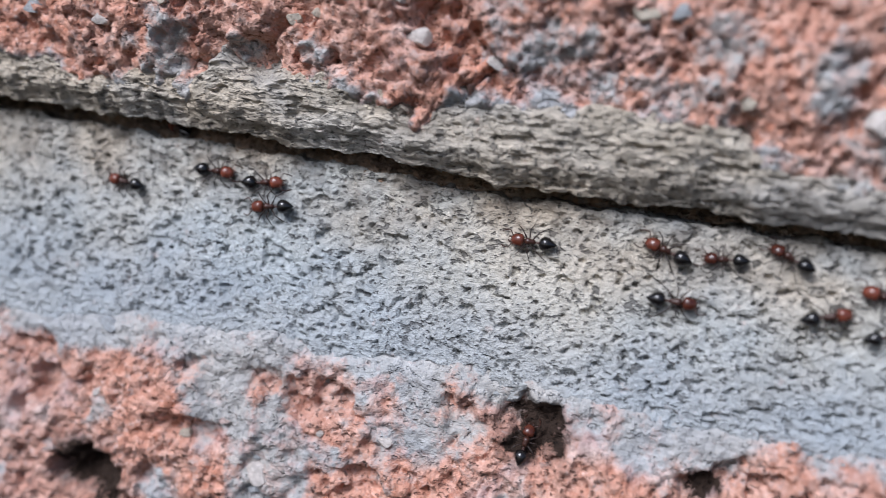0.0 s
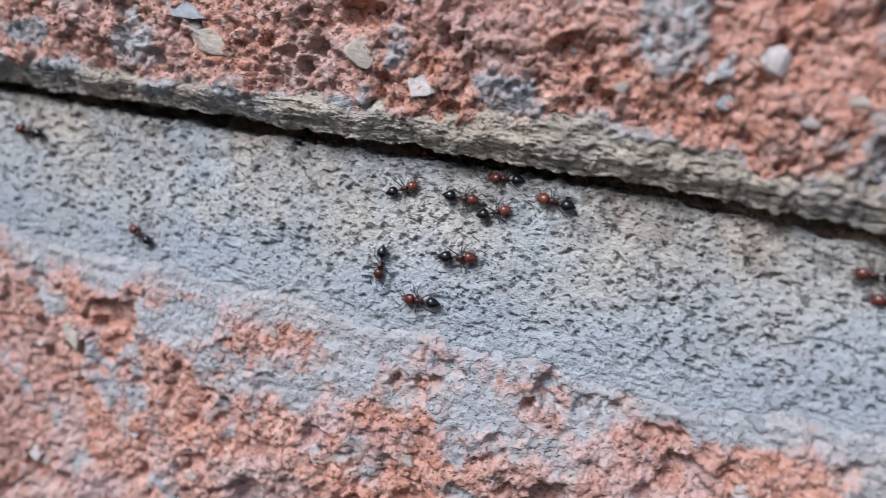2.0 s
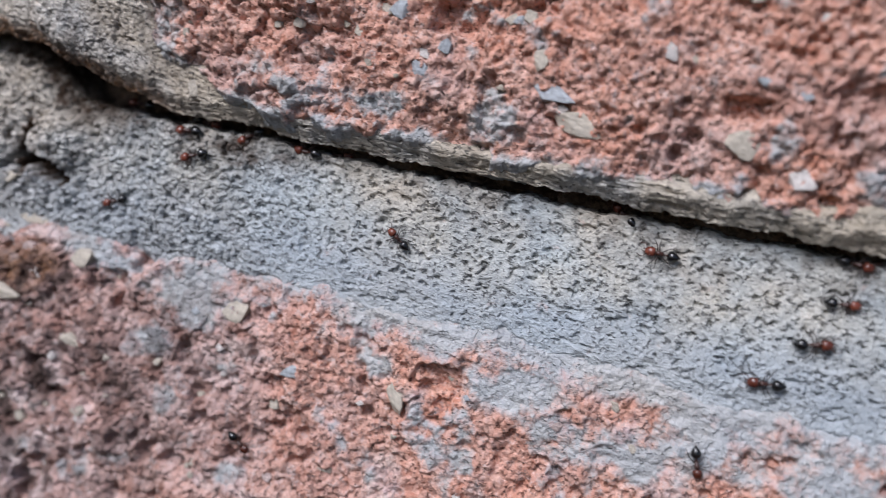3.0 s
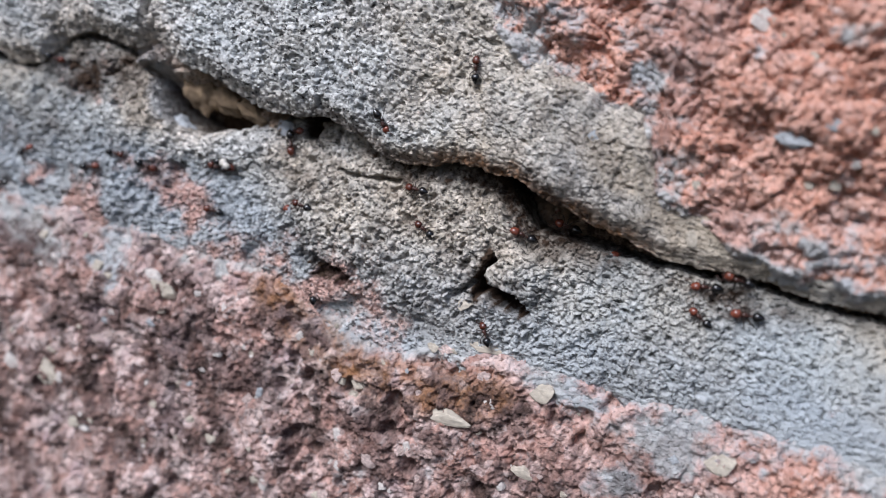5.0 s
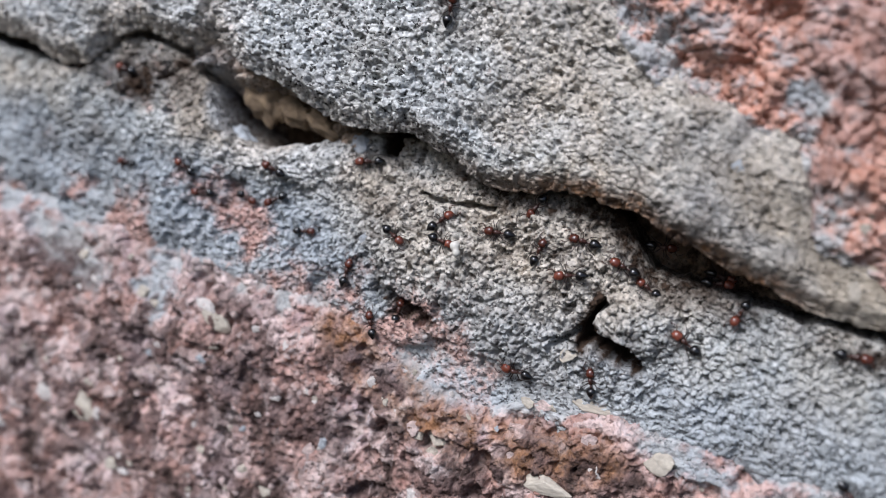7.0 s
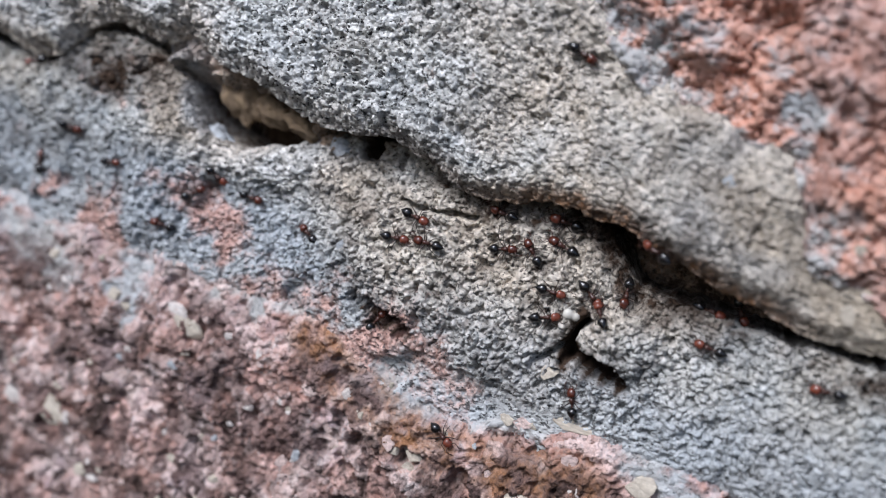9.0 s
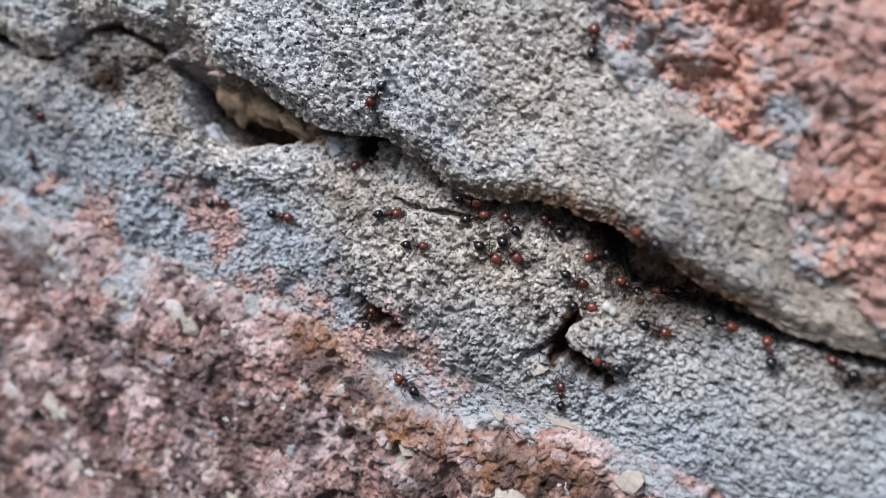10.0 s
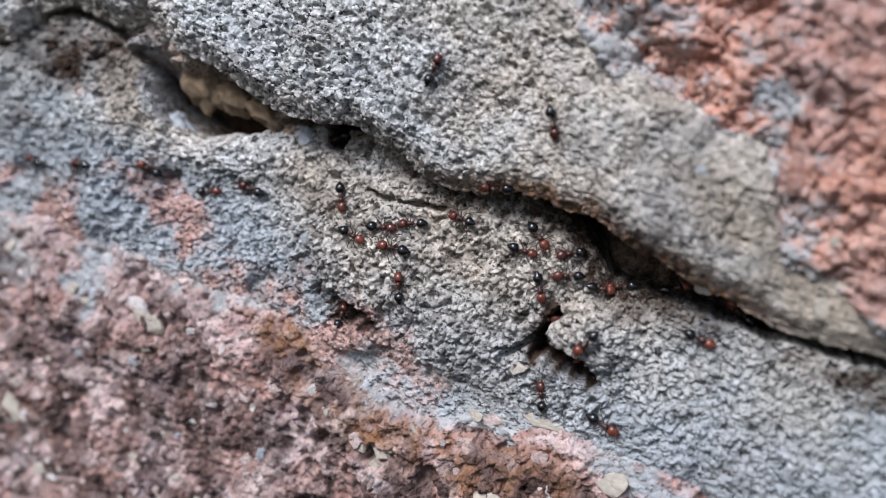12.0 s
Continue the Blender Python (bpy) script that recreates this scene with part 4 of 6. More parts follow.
stone(-126.6, 0.7, 1.05, 1.0, 0, STONE_GREY, overhang, 0.15)
stone(-138.4, 8.2, 0.8, 0.8, 0, STONE_BLUE, overhang, 0.0)
stone(-172.2, -9.0, 0.55, 0.7, 0, STONE_BLUE, bed, 0.1)
stone(-148.2, -13.4, 1.1, 0.8, 30, STONE_GREY, bed, 0.15)
stone(-144.3, -17.4, 3.1, 0.8, 6, STONE_GREY, bed, -0.05)

# smaller grit, scattered
rnd = random.Random(12)
for n in range(310):
    if n < 90:
        x, z, body = rnd.uniform(-128, 20), rnd.uniform(5.5, 24), brick_above
    else:
        x, z, body = rnd.uniform(-222, 18), rnd.uniform(-46, -19), brick_below
    if body is brick_above and z < float(brick_edge(np.array([x]))[0]) + 1.5:
        z += 6
    if n >= 210:
        x = rnd.uniform(-225, -130)
    r = rnd.uniform(0.28, 0.75) if n < 210 else rnd.choice((0.35, 0.45, 0.55, 0.7, 0.95)) * rnd.uniform(0.85, 1.15)
    stone(x, z, r * rnd.uniform(1.0, 1.6), r * rnd.uniform(0.8, 1.1), rnd.uniform(-40, 40), rnd.choice((STONE_GREY, STONE_BLUE, STONE_WHITE, STONE_GREY) if n < 160 else (STONE_PINK, STONE_PINK, STONE_WHITE, STONE_GREY)), body, rnd.uniform(0.0, 0.14))


# ---- ants ----
def loft(rings, sides=10):
    """A closed body along x: rings of (x, half width, half height, z)."""
    bm = bmesh.new()
    rows = []
    for x, w, t, zc in rings:
        rows.append([bm.verts.new(Vector((x, w * math.cos(a), zc + t * math.sin(a))) * MM) for a in (2 * math.pi * k / sides for k in range(sides))])
    for a, b in zip(rows, rows[1:]):
        for k in range(sides):
            bm.faces.new((a[k], b[k], b[(k + 1) % sides], a[(k + 1) % sides]))
    bm.faces.new(rows[0]), bm.faces.new(list(reversed(rows[-1])))
    bmesh.ops.recalc_face_normals(bm, faces=bm.faces)
    return bm


def limb(corners, radii, sides=6):
    """A jointed, tapering limb through corners, in millimetres."""
    bm = bmesh.new()
    pts = [Vector(c) for c in corners]
    rows = []
    for n, p in enumerate(pts):
        way = (pts[min(n + 1, len(pts) - 1)] - pts[max(n - 1, 0)]).normalized()
        a = way.cross(Vector((0.3, 0.1, 1))).normalized()
        b = way.cross(a)
        rows.append([bm.verts.new((p + (a * math.cos(u) + b * math.sin(u)) * radii[n]) * MM) for u in (2 * math.pi * k / sides for k in range(sides))])
    for a, b in zip(rows, rows[1:]):
        for k in range(sides):
            bm.faces.new((a[k], b[k], b[(k + 1) % sides], a[(k + 1) % sides]))
    bm.faces.new(rows[0]), bm.faces.new(list(reversed(rows[-1])))
    bmesh.ops.recalc_face_normals(bm, faces=bm.faces)
    return bm


def make_ant():
    ant = tagged(new("ant"), "small ant with a glossy red head and a pointed black abdomen", "ant", "ants on the trail")
    head = part("head", loft([(0.55, 0.09, 0.09, 0.50), (0.60, 0.30, 0.24, 0.50), (0.72, 0.42, 0.32, 0.52), (0.92, 0.45, 0.34, 0.52), (1.12, 0.43, 0.32, 0.50),
                              (1.30, 0.36, 0.25, 0.47), (1.43, 0.24, 0.15, 0.44), (1.48, 0.08, 0.06, 0.43)], 14), ANT_RED, ant, "glossy dark red head")
    for s in (1, -1):
        bm = bmesh.new()
        bmesh.ops.create_uvsphere(bm, u_segments=8, v_segments=5, radius=0.075 * MM, matrix=Matrix.Translation(Vector((0.98, s * 0.40, 0.64)) * MM))
        part("eye", bm, ANT_BLACK, head, "black eye")
        part("mandible", limb([(1.40, s * 0.16, 0.42), (1.56, s * 0.17, 0.40), (1.68, s * 0.05, 0.38)], [0.06, 0.06, 0.02], 5), ANT_BROWN, head)
    part("thorax", loft([(0.56, 0.08, 0.08, 0.50), (0.50, 0.17, 0.18, 0.52), (0.36, 0.25, 0.25, 0.55), (0.20, 0.23, 0.24, 0.56), (0.08, 0.17, 0.19, 0.52), (-0.03, 0.19, 0.20, 0.50),
                         (-0.14, 0.17, 0.16, 0.47), (-0.21, 0.07, 0.08, 0.45)], 12), ANT_BROWN, ant, "dark reddish-brown thorax")
    part("petiole", loft([(-0.20, 0.05, 0.05, 0.44), (-0.27, 0.11, 0.11, 0.46), (-0.34, 0.06, 0.06, 0.46), (-0.41, 0.12, 0.12, 0.48), (-0.49, 0.06, 0.07, 0.50)], 8), ANT_BROWN, ant)
    part("gaster", loft([(-0.46, 0.08, 0.08, 0.52), (-0.50, 0.26, 0.20, 0.53), (-0.60, 0.40, 0.32, 0.55), (-0.76, 0.48, 0.40, 0.57), (-0.95, 0.48, 0.42, 0.58), (-1.15, 0.41, 0.37, 0.58),
                         (-1.36, 0.27, 0.26, 0.58), (-1.54, 0.12, 0.13, 0.58), (-1.66, 0.03, 0.03, 0.58)], 14), ANT_BLACK, ant, "glossy black heart-shaped abdomen")
    spans = ((0.42, [(0.26, 0.48, 0.24), (0.56, 0.76, -0.14), (0.80, 0.90, -0.42)]),
             (0.22, [(0.02, 0.58, 0.30), (-0.10, 0.92, -0.08), (-0.16, 1.18, -0.42)]),
             (0.02, [(-0.42, 0.50, 0.32), (-0.82, 0.82, -0.06), (-1.16, 1.02, -0.42)]))
    for x, ends in spans:
        for s in (1, -1):
            corners = [(0, 0, 0), (ends[0][0] * 0.25, s * ends[0][1] * 0.3, -0.02)] + [(a, s * b, c) for a, b, c in ends]
            mid = [(corners[3][k] * 0.7 + corners[4][k] * 0.3) for k in range(3)]
            leg = part("leg", limb(corners[:4] + [mid] + corners[4:], [0.05, 0.055, 0.042, 0.032, 0.025, 0.018]), ANT_LEG, ant, "thin dark brown leg")
            leg.location = Vector((x, s * 0.15, 0.43)) * MM
    for s in (1, -1):
        part("antenna", limb([(1.28, s * 0.16, 0.60), (1.48, s * 0.50, 0.72), (1.56, s * 0.60, 0.70), (1.85, s * 0.58, 0.52), (2.10, s * 0.46, 0.34)], [0.035, 0.04, 0.035, 0.04, 0.05]), ANT_BROWN, ant, "elbowed brown antenna")
    return ant


def make_larva():
    bm = loft([(-0.62, 0.05, 0.05, 0), (-0.58, 0.24, 0.22, 0), (-0.42, 0.38, 0.34, 0), (-0.22, 0.41, 0.36, 0), (-0.04, 0.33, 0.30, 0.02), (0.06, 0.25, 0.24, 0.03), (0.18, 0.29, 0.27, 0.02), (0.36, 0.31, 0.29, 0), (0.52, 0.22, 0.20, 0), (0.60, 0.05, 0.05, 0)], 14)
    me = bpy.data.meshes.new("larva")
    bm.to_mesh(me), bm.free()
    me.materials.append(LARVA)
    me.polygons.foreach_set("use_smooth", [True] * len(me.polygons))
    return tagged(new("larva", me), "soft white larva carried in an ant's jaws", "larva")


# a fine pale hair at the crack above the flake
hair = bpy.data.meshes.new("hair")
hair_bm = limb([(0, 0, 0), (0.15, -0.5, -0.5), (0.35, -1.0, -1.1), (0.65, -1.3, -1.8)], [0.035, 0.035, 0.03, 0.02], 5)
hair_bm.to_mesh(hair), hair_bm.free()
hair.materials.append(LARVA)
tagged(new("hair", hair), "fine pale hair caught at the crack's edge", "hair").location = (-0.2076, -0.0010, 0.0068)

ANTS = 84
colony = [make_ant()]
for n in range(1, ANTS):
    colony.append(copy_thing(colony[0], pose(0, 0, 0)))
sizes = random.Random(5)
for ant in colony:
    size = sizes.uniform(0.93, 1.08)
    ant.scale = (size, size, size)
larva = make_larva()
larva.scale = (1.3, 1.3, 1.3)


# ---- what moves ----
def roam(ant, rows):
    """Key an ant's way: rows of seconds, x, z, heading, and how deep it is in the crack; its legs step while it goes."""
    walk(ant, [(t, stance(x, z, heading, sink)) for t, x, z, heading, sink in rows])
    legs = [ob for ob in ant.children if ob.name.startswith("leg")]
    beats = [0.0]
    for (t0, x0, z0, *_), (t1, x1, z1, *_) in zip(rows, rows[1:]):
        pace = math.hypot(x1 - x0, z1 - z0) / max(t1 - t0, 0.01)
        if pace > 0.8:
            steps = max(1, round((t1 - t0) / 0.2))
            beats += [t0 + (t1 - t0) * k / steps for k in range(1 if t0 <= beats[-1] + 0.05 else 0, steps + 1)]
    beats += [12.0] if beats[-1] < 11.95 else []
    for n, leg in enumerate(legs):
        home = leg.location.copy()
        phase = 1 if n in (0, 3, 4) else -1
        swing = [13 * phase * (1 if k % 2 else -1) if 0 < k < len(beats) - 1 else 0 for k in range(len(beats))]
        walk(leg, [(t, pose(*home, 0, 0, a)) for t, a in zip(beats, swing)])


def motions():
    # the lens stays sharp on the mortar before it
    walk(focus, [(t, pose(x * MM, 0.002, -0.006)) for t, x in ((0, -10), (0.5, -24), (1, -37), (1.5, -50), (2, -62), (2.5, -77), (3, -92), (3.7, -112), (5.3, -149), (5.5, -151), (6, -153), (7, -154), (12, -155))])
    roam(colony[0], [(0, -38.0, -5.1, 175, 0), (0.5, -46.7, -3.3, 171, 0), (1, -47.9, -3.3, 180, 0), (1.42, -50.4, -0.5, 132, 7), (12, -50.4, -0.5, 132, 7)])
    roam(colony[1], [(0, -30.6, -3.2, 1, 0), (0.5, -25.3, -2.4, -44, 0), (1, -18.8, -5.9, -11, 0), (3, 10.3, -11.5, -11, 0), (12, 10.3, -11.5, -11, 0)])
    roam(colony[2], [(0, -26.6, -3.5, 9, 0), (0.5, -19.7, -4.2, -6, 0), (1, -15.8, -4.9, -13, 0), (3, -0.6, -8.3, -13, 0), (12, -0.6, -8.3, -13, 0)])
    roam(colony[3], [(0, -25.6, -5.1, -171, 0), (0.5, -36.5, -5.0, -175, 0), (0.71, -37.8, -2.7, -208, 3.5), (0.92, -39.0, -0.4, -241, 7), (12, -39.0, -0.4, -241, 7)])
    roam(colony[4], [(0, -6.1, -4.6, 180, 0), (0.5, -9.4, -5.0, 185, 0), (1, -12.7, -3.4, 175, 0), (1.5, -20.3, -4.1, 184, 0), (3.5, -50.8, -6.2, 184, 0), (12, -50.8, -6.2, 184, 0)])
    roam(colony[5], [(0, 2.9, -3.8, 161, 0), (0.5, -3.6, -4.6, 178, 0), (1, -6.3, -5.3, 182, 0), (3, -17.3, -5.6, 182, 0), (12, -17.3, -5.6, 182, 0)])
    roam(colony[6], [(0, 6.7, -3.7, -175, 0), (0.5, 4.9, -3.6, -174, 0), (2.5, -2.1, -4.3, -174, 0), (12, -2.1, -4.3, -174, 0)])
    roam(colony[7], [(0, 10.7, -3.1, 149, 0), (2, -1.2, 4.2, 149, 0), (12, -1.2, 4.2, 149, 0)])
    roam(colony[8], [(0, 3.8, -6.9, 1, 0), (2, 17.8, -6.7, 1, 0), (12, 17.8, -6.7, 1, 0)])
    roam(colony[9], [(0, 13.4, -6.2, 18, 0), (2, 26.7, -1.8, 18, 0), (12, 26.7, -1.8, 18, 0)])
    roam(colony[10], [(0, 16.8, -4.4, 172, 0), (2, 2.9, -2.5, 172, 0), (12, 2.9, -2.5, 172, 0)])
    roam(colony[11], [(0, 17.2, -6.8, 18, 0), (2, 30.6, -2.5, 18, 0), (12, 30.6, -2.5, 18, 0)])
    roam(colony[12], [(0, -34.4, -0.2, -171, 0), (0.5, -37.4, -2.2, -138, 0), (0.71, -38.3, -1.3, -181, 3.5), (0.92, -39.3, -0.5, -223, 7), (12, -39.3, -0.5, -223, 7)])
    roam(colony[13], [(0, -4.4, -18.5, 80, 0), (0.5, -4.4, -18.4, 65, 0), (1.28, -3.4, -1.3, 87, 7), (12, -3.4, -1.3, 87, 7)])
    roam(colony[14], [(0, -11.9, -1.2, -140, 7), (0.08, -11.9, -1.2, -140, 7), (0.29, -12.9, -2.1, -175, 3.5), (0.5, -14.0, -3.0, -210, 0), (1, -16.2, -6.9, -185, 0), (1.5, -22.7, -6.6, -212, 0), (2, -31.9, -3.3, -177, 0), (4, -67.9, -4.9, -177, 0), (12, -67.9, -4.9, -177, 0)])
    roam(colony[15], [(0, -80.9, -3.2, -4, 0), (1, -76.6, -3.4, -4, 0), (1.5, -74.4, -3.2, -1, 0), (2, -64.1, -4.0, 1, 0), (2.5, -62.4, -2.7, 33, 0), (3, -62.0, -1.5, -3, 0), (5, -56.1, -1.8, -3, 0), (12, -56.1, -1.8, -3, 0)])
    roam(colony[16], [(0, -76.0, -2.2, -11, 0), (1, -71.5, -3.0, -11, 0), (1.5, -69.3, -3.9, 4, 0), (2, -69.3, -4.3, 28, 0), (2.42, -67.1, -0.9, 57, 7), (3.78, -79.4, -1.4, 107, 7), (5.14, -91.7, -1.9, 158, 7), (6.5, -104.0, -2.5, 208, 7), (7, -107.0, -4.0, 187, 0), (9, -125.7, -6.2, 187, 0), (9.5, -130.3, -7.0, 234, 0), (9.64, -130.8, -5.6, 192, 2.3), (9.78, -131.3, -4.2, 151, 4.7), (9.92, -131.8, -2.8, 109, 7), (10.31, -136.2, -2.3, 167, 7), (10.69, -140.6, -1.9, 225, 7), (11.08, -145.1, -1.4, 283, 7), (11.5, -144.1, -5.4, 291, 0), (11.75, -143.9, -5.1, 336, 0), (12, -143.7, -4.7, 380, 0)])
    roam(colony[17], [(0, -77.4, 0.5, -17, 0), (1, -68.5, -2.2, -17, 0), (1.5, -64.8, -4.9, 22, 0), (2, -61.1, -4.6, 22, 0), (2.5, -61.7, -4.9, 13, 0), (3, -62.2, -5.1, 7, 0), (5, -56.3, -4.4, 7, 0), (12, -56.3, -4.4, 7, 0)])
    roam(colony[18], [(0, -73.6, -6.2, 18, 0), (1, -70.7, -5.3, 18, 0), (1.5, -70.9, -6.2, -25, 0), (1.75, -70.4, -8.4, -57, 0), (2, -69.8, -10.7, -89, 0), (2.5, -71.7, -16.1, -86, 0), (3, -70.4, -21.7, -72, 0), (5, -63.3, -43.9, -72, 0), (12, -63.3, -43.9, -72, 0)])
    roam(colony[19], [(0, -67.3, -9.3, 17, 0), (1, -64.4, -8.5, 17, 0), (1.5, -64.0, -8.8, 11, 0), (2, -63.3, -8.8, 10, 0), (2.5, -63.0, -8.8, 18, 0), (3, -63.7, -9.0, 13, 0), (5, -57.8, -7.6, 13, 0), (12, -57.8, -7.6, 13, 0)])
    roam(colony[20], [(0, -61.6, -12.5, 173, 0), (1, -64.5, -12.1, 173, 0), (1.5, -65.2, -12.7, 183, 0), (2, -65.6, -13.0, 184, 0), (2.5, -65.9, -13.1, 188, 0), (3, -66.6, -13.3, 188, 0), (5, -72.5, -14.2, 188, 0), (12, -72.5, -14.2, 188, 0)])
    roam(colony[21], [(0, -51.7, -0.3, -128, 7), (0.58, -51.7, -0.3, -128, 7), (1, -54.2, -3.6, -184, 0), (1.5, -58.1, -3.0, -177, 0), (2, -60.7, -1.9, -175, 0), (2.42, -63.2, -0.8, -203, 7), (12, -63.2, -0.8, -203, 7)])
    roam(colony[22], [(0, -41.4, -0.5, -165, 7), (0.58, -41.4, -0.5, -165, 7), (1, -43.9, -1.1, -185, 0), (1.5, -52.6, -1.1, -181, 0), (2, -56.3, -2.9, -186, 0), (2.5, -58.6, -2.2, -187, 0), (2.92, -61.1, -0.7, -211, 7), (12, -61.1, -0.7, -211, 7)])
    roam(colony[23], [(0, -16.5, -0.8, -19, 7), (0.58, -16.5, -0.8, -19, 7), (1, -14.0, -1.7, -5, 0), (3, -0.1, -2.8, -5, 0), (12, -0.1, -2.8, -5, 0)])
    roam(colony[24], [(0, -60.1, -0.8, -154, 7), (1.08, -60.1, -0.8, -154, 7), (1.5, -62.6, -2.0, -190, 0), (2, -67.5, -1.1, -176, 0), (2.5, -67.9, -2.0, -171, 0), (2.92, -70.4, -1.1, -199, 7), (12, -70.4, -1.1, -199, 7)])
    roam(colony[25], [(0, -88.5, -6.6, -106, 0), (1.5, -91.3, -16.7, -106, 0), (1.73, -91.5, -11.7, -160, 2.3), (1.96, -91.7, -6.7, -213, 4.7), (2.19, -91.9, -1.6, -267, 7), (3.88, -114.5, -2.0, -313, 7), (5.58, -137.1, -2.4, -359, 7), (6, -135.9, -2.4, -300, 0), (6.25, -135.5, -3.1, -351, 0), (6.5, -135.2, -3.7, -402, 0), (6.75, -134.8, -4.2, -433, 0), (7, -134.5, -4.7, -463, 0), (8, -135.0, -5.4, -503, 0), (9, -135.5, -6.2, -543, 0), (9.5, -142.5, -4.5, -550, 0), (10, -143.1, -4.0, -547, 0), (10.5, -145.0, -3.3, -569, 0), (11, -147.3, -3.2, -535, 0), (11.25, -148.3, -4.3, -505, 0), (11.5, -149.4, -5.4, -474, 0), (12, -148.5, -5.8, -423, 0)])
    roam(colony[26], [(0, -90.9, -1.7, -101, 7), (1.46, -90.9, -1.7, -101, 7), (1.73, -92.1, -7.5, -151, 3.5), (2, -93.2, -13.3, -202, 0), (2.5, -98.5, -12.6, -191, 0), (3, -102.4, -9.3, -213, 0), (3.5, -109.1, -6.8, -209, 0), (5.5, -126.8, -7.2, -207, 0), (6, -131.0, -6.5, -161, 0), (6.5, -138.8, -5.9, -199, 0), (7, -143.0, -5.3, -201, 0), (9, -145.1, -6.6, -232, 0), (9.42, -146.7, -0.6, -255, 7), (10.08, -148.8, 0.3, -264, 7), (10.5, -149.7, 9.4, -249, 0), (11, -152.5, 15.8, -277, 0), (12, -150.8, 29.8, -277, 0)])
    roam(colony[27], [(0, -71.0, -7.7, 178, 0), (2, -107.0, -6.2, 178, 0), (2.5, -116.9, -5.8, 172, 0), (2.92, -119.3, -2.1, 124, 7), (3.97, -122.3, -2.4, 80, 7), (5.03, -125.3, -2.6, 37, 7), (6.08, -128.3, -2.9, -7, 7), (6.5, -125.8, -3.2, 4, 0), (7, -124.8, -5.1, 9, 0), (8.1, -120.4, -4.4, 9, 0), (8.7, -117.4, -2.3, 35, 7), (8.99, -118.8, -2.3, -24, 7), (9.29, -120.2, -2.3, -83, 7), (9.58, -121.6, -2.2, -142, 7), (9.79, -122.8, -3.1, -174, 3.5), (10, -123.9, -4.0, -205, 0), (10.42, -126.2, -2.5, -213, 7), (11, -133.0, -2.2, -173, 7), (11.58, -139.8, -1.9, -133, 7), (12, -142.0, -4.2, -152, 0)])
    roam(colony[28], [(0, -81.5, -1.5, -10, 7), (1.58, -81.5, -1.5, -10, 7), (2, -79.0, -1.9, 1, 0), (2.42, -76.5, -1.4, 11, 7), (4.39, -100.0, -1.9, -35, 7), (6.36, -123.5, -2.3, -82, 7), (7, -121.5, -16.2, -38, 0), (9, -110.4, -24.8, -38, 0), (12, -110.4, -24.8, -38, 0)])
    roam(colony[29], [(0, -71.8, -1.3, 126, 7), (2.08, -71.8, -1.3, 126, 7), (2.5, -73.0, 0.4, 119, 0), (2.71, -73.6, -0.4, 176, 3.5), (2.92, -74.2, -1.1, 233, 7), (12, -74.2, -1.1, 233, 7)])
    roam(colony[30], [(0, -98.8, -3.2, -173, 0), (0.5, -98.8, -3.2, -173, 0), (2.5, -120.5, -6.1, -173, 0), (3, -126.0, -6.3, -157, 0), (3.5, -132.9, -5.5, -190, 0), (5.5, -145.0, -4.3, -179, 0), (6, -145.6, -4.1, -195, 0), (6.5, -147.1, -4.4, -176, 0), (7, -150.0, -5.8, -162, 0), (8.1, -154.2, -7.2, -162, 0), (8.4, -155.6, -3.5, -205, 3.5), (8.7, -157.1, 0.1, -249, 7), (8.83, -157.3, 0.1, -198, 7), (8.96, -157.6, 0.0, -148, 7), (9.08, -157.9, -0.0, -97, 7), (9.54, -159.1, -10.1, -146, 3.5), (10, -160.3, -20.1, -196, 0), (10.5, -160.6, -19.6, -193, 0), (11, -163.4, -16.9, -224, 0), (11.86, -165.2, 2.1, -265, 7), (12, -165.2, 2.1, -265, 7)])
    roam(colony[31], [(0, -99.4, -1.6, -176, 0), (0.5, -99.4, -1.6, -176, 0), (2.5, -122.0, -3.2, -176, 0), (3, -127.5, -4.2, -176, 0), (3.5, -130.4, -4.7, -190, 0), (5.5, -141.0, -2.2, -186, 0), (6, -139.5, -2.3, -168, 0), (6.5, -140.7, -3.2, -205, 0), (6.92, -142.9, -1.8, -213, 7), (8, -141.8, -1.9, -162, 7), (9.08, -140.8, -2.0, -110, 7), (9.29, -142.0, -5.2, -153, 3.5), (9.5, -143.2, -8.5, -195, 0), (10, -142.0, -10.0, -177, 0), (10.5, -141.6, -9.5, -147, 0), (11, -141.8, -9.8, -136, 0), (11.5, -142.5, -11.1, -119, 0), (12, -143.2, -11.2, -130, 0)])
    roam(colony[32], [(0, -122.8, -9.3, -73, 0), (0.5, -122.8, -9.3, -73, 0), (2.5, -116.7, -29.5, -73, 0), (3, -114.6, -34.3, -31, 0), (5, -96.5, -45.1, -31, 0), (12, -96.5, -45.1, -31, 0)])
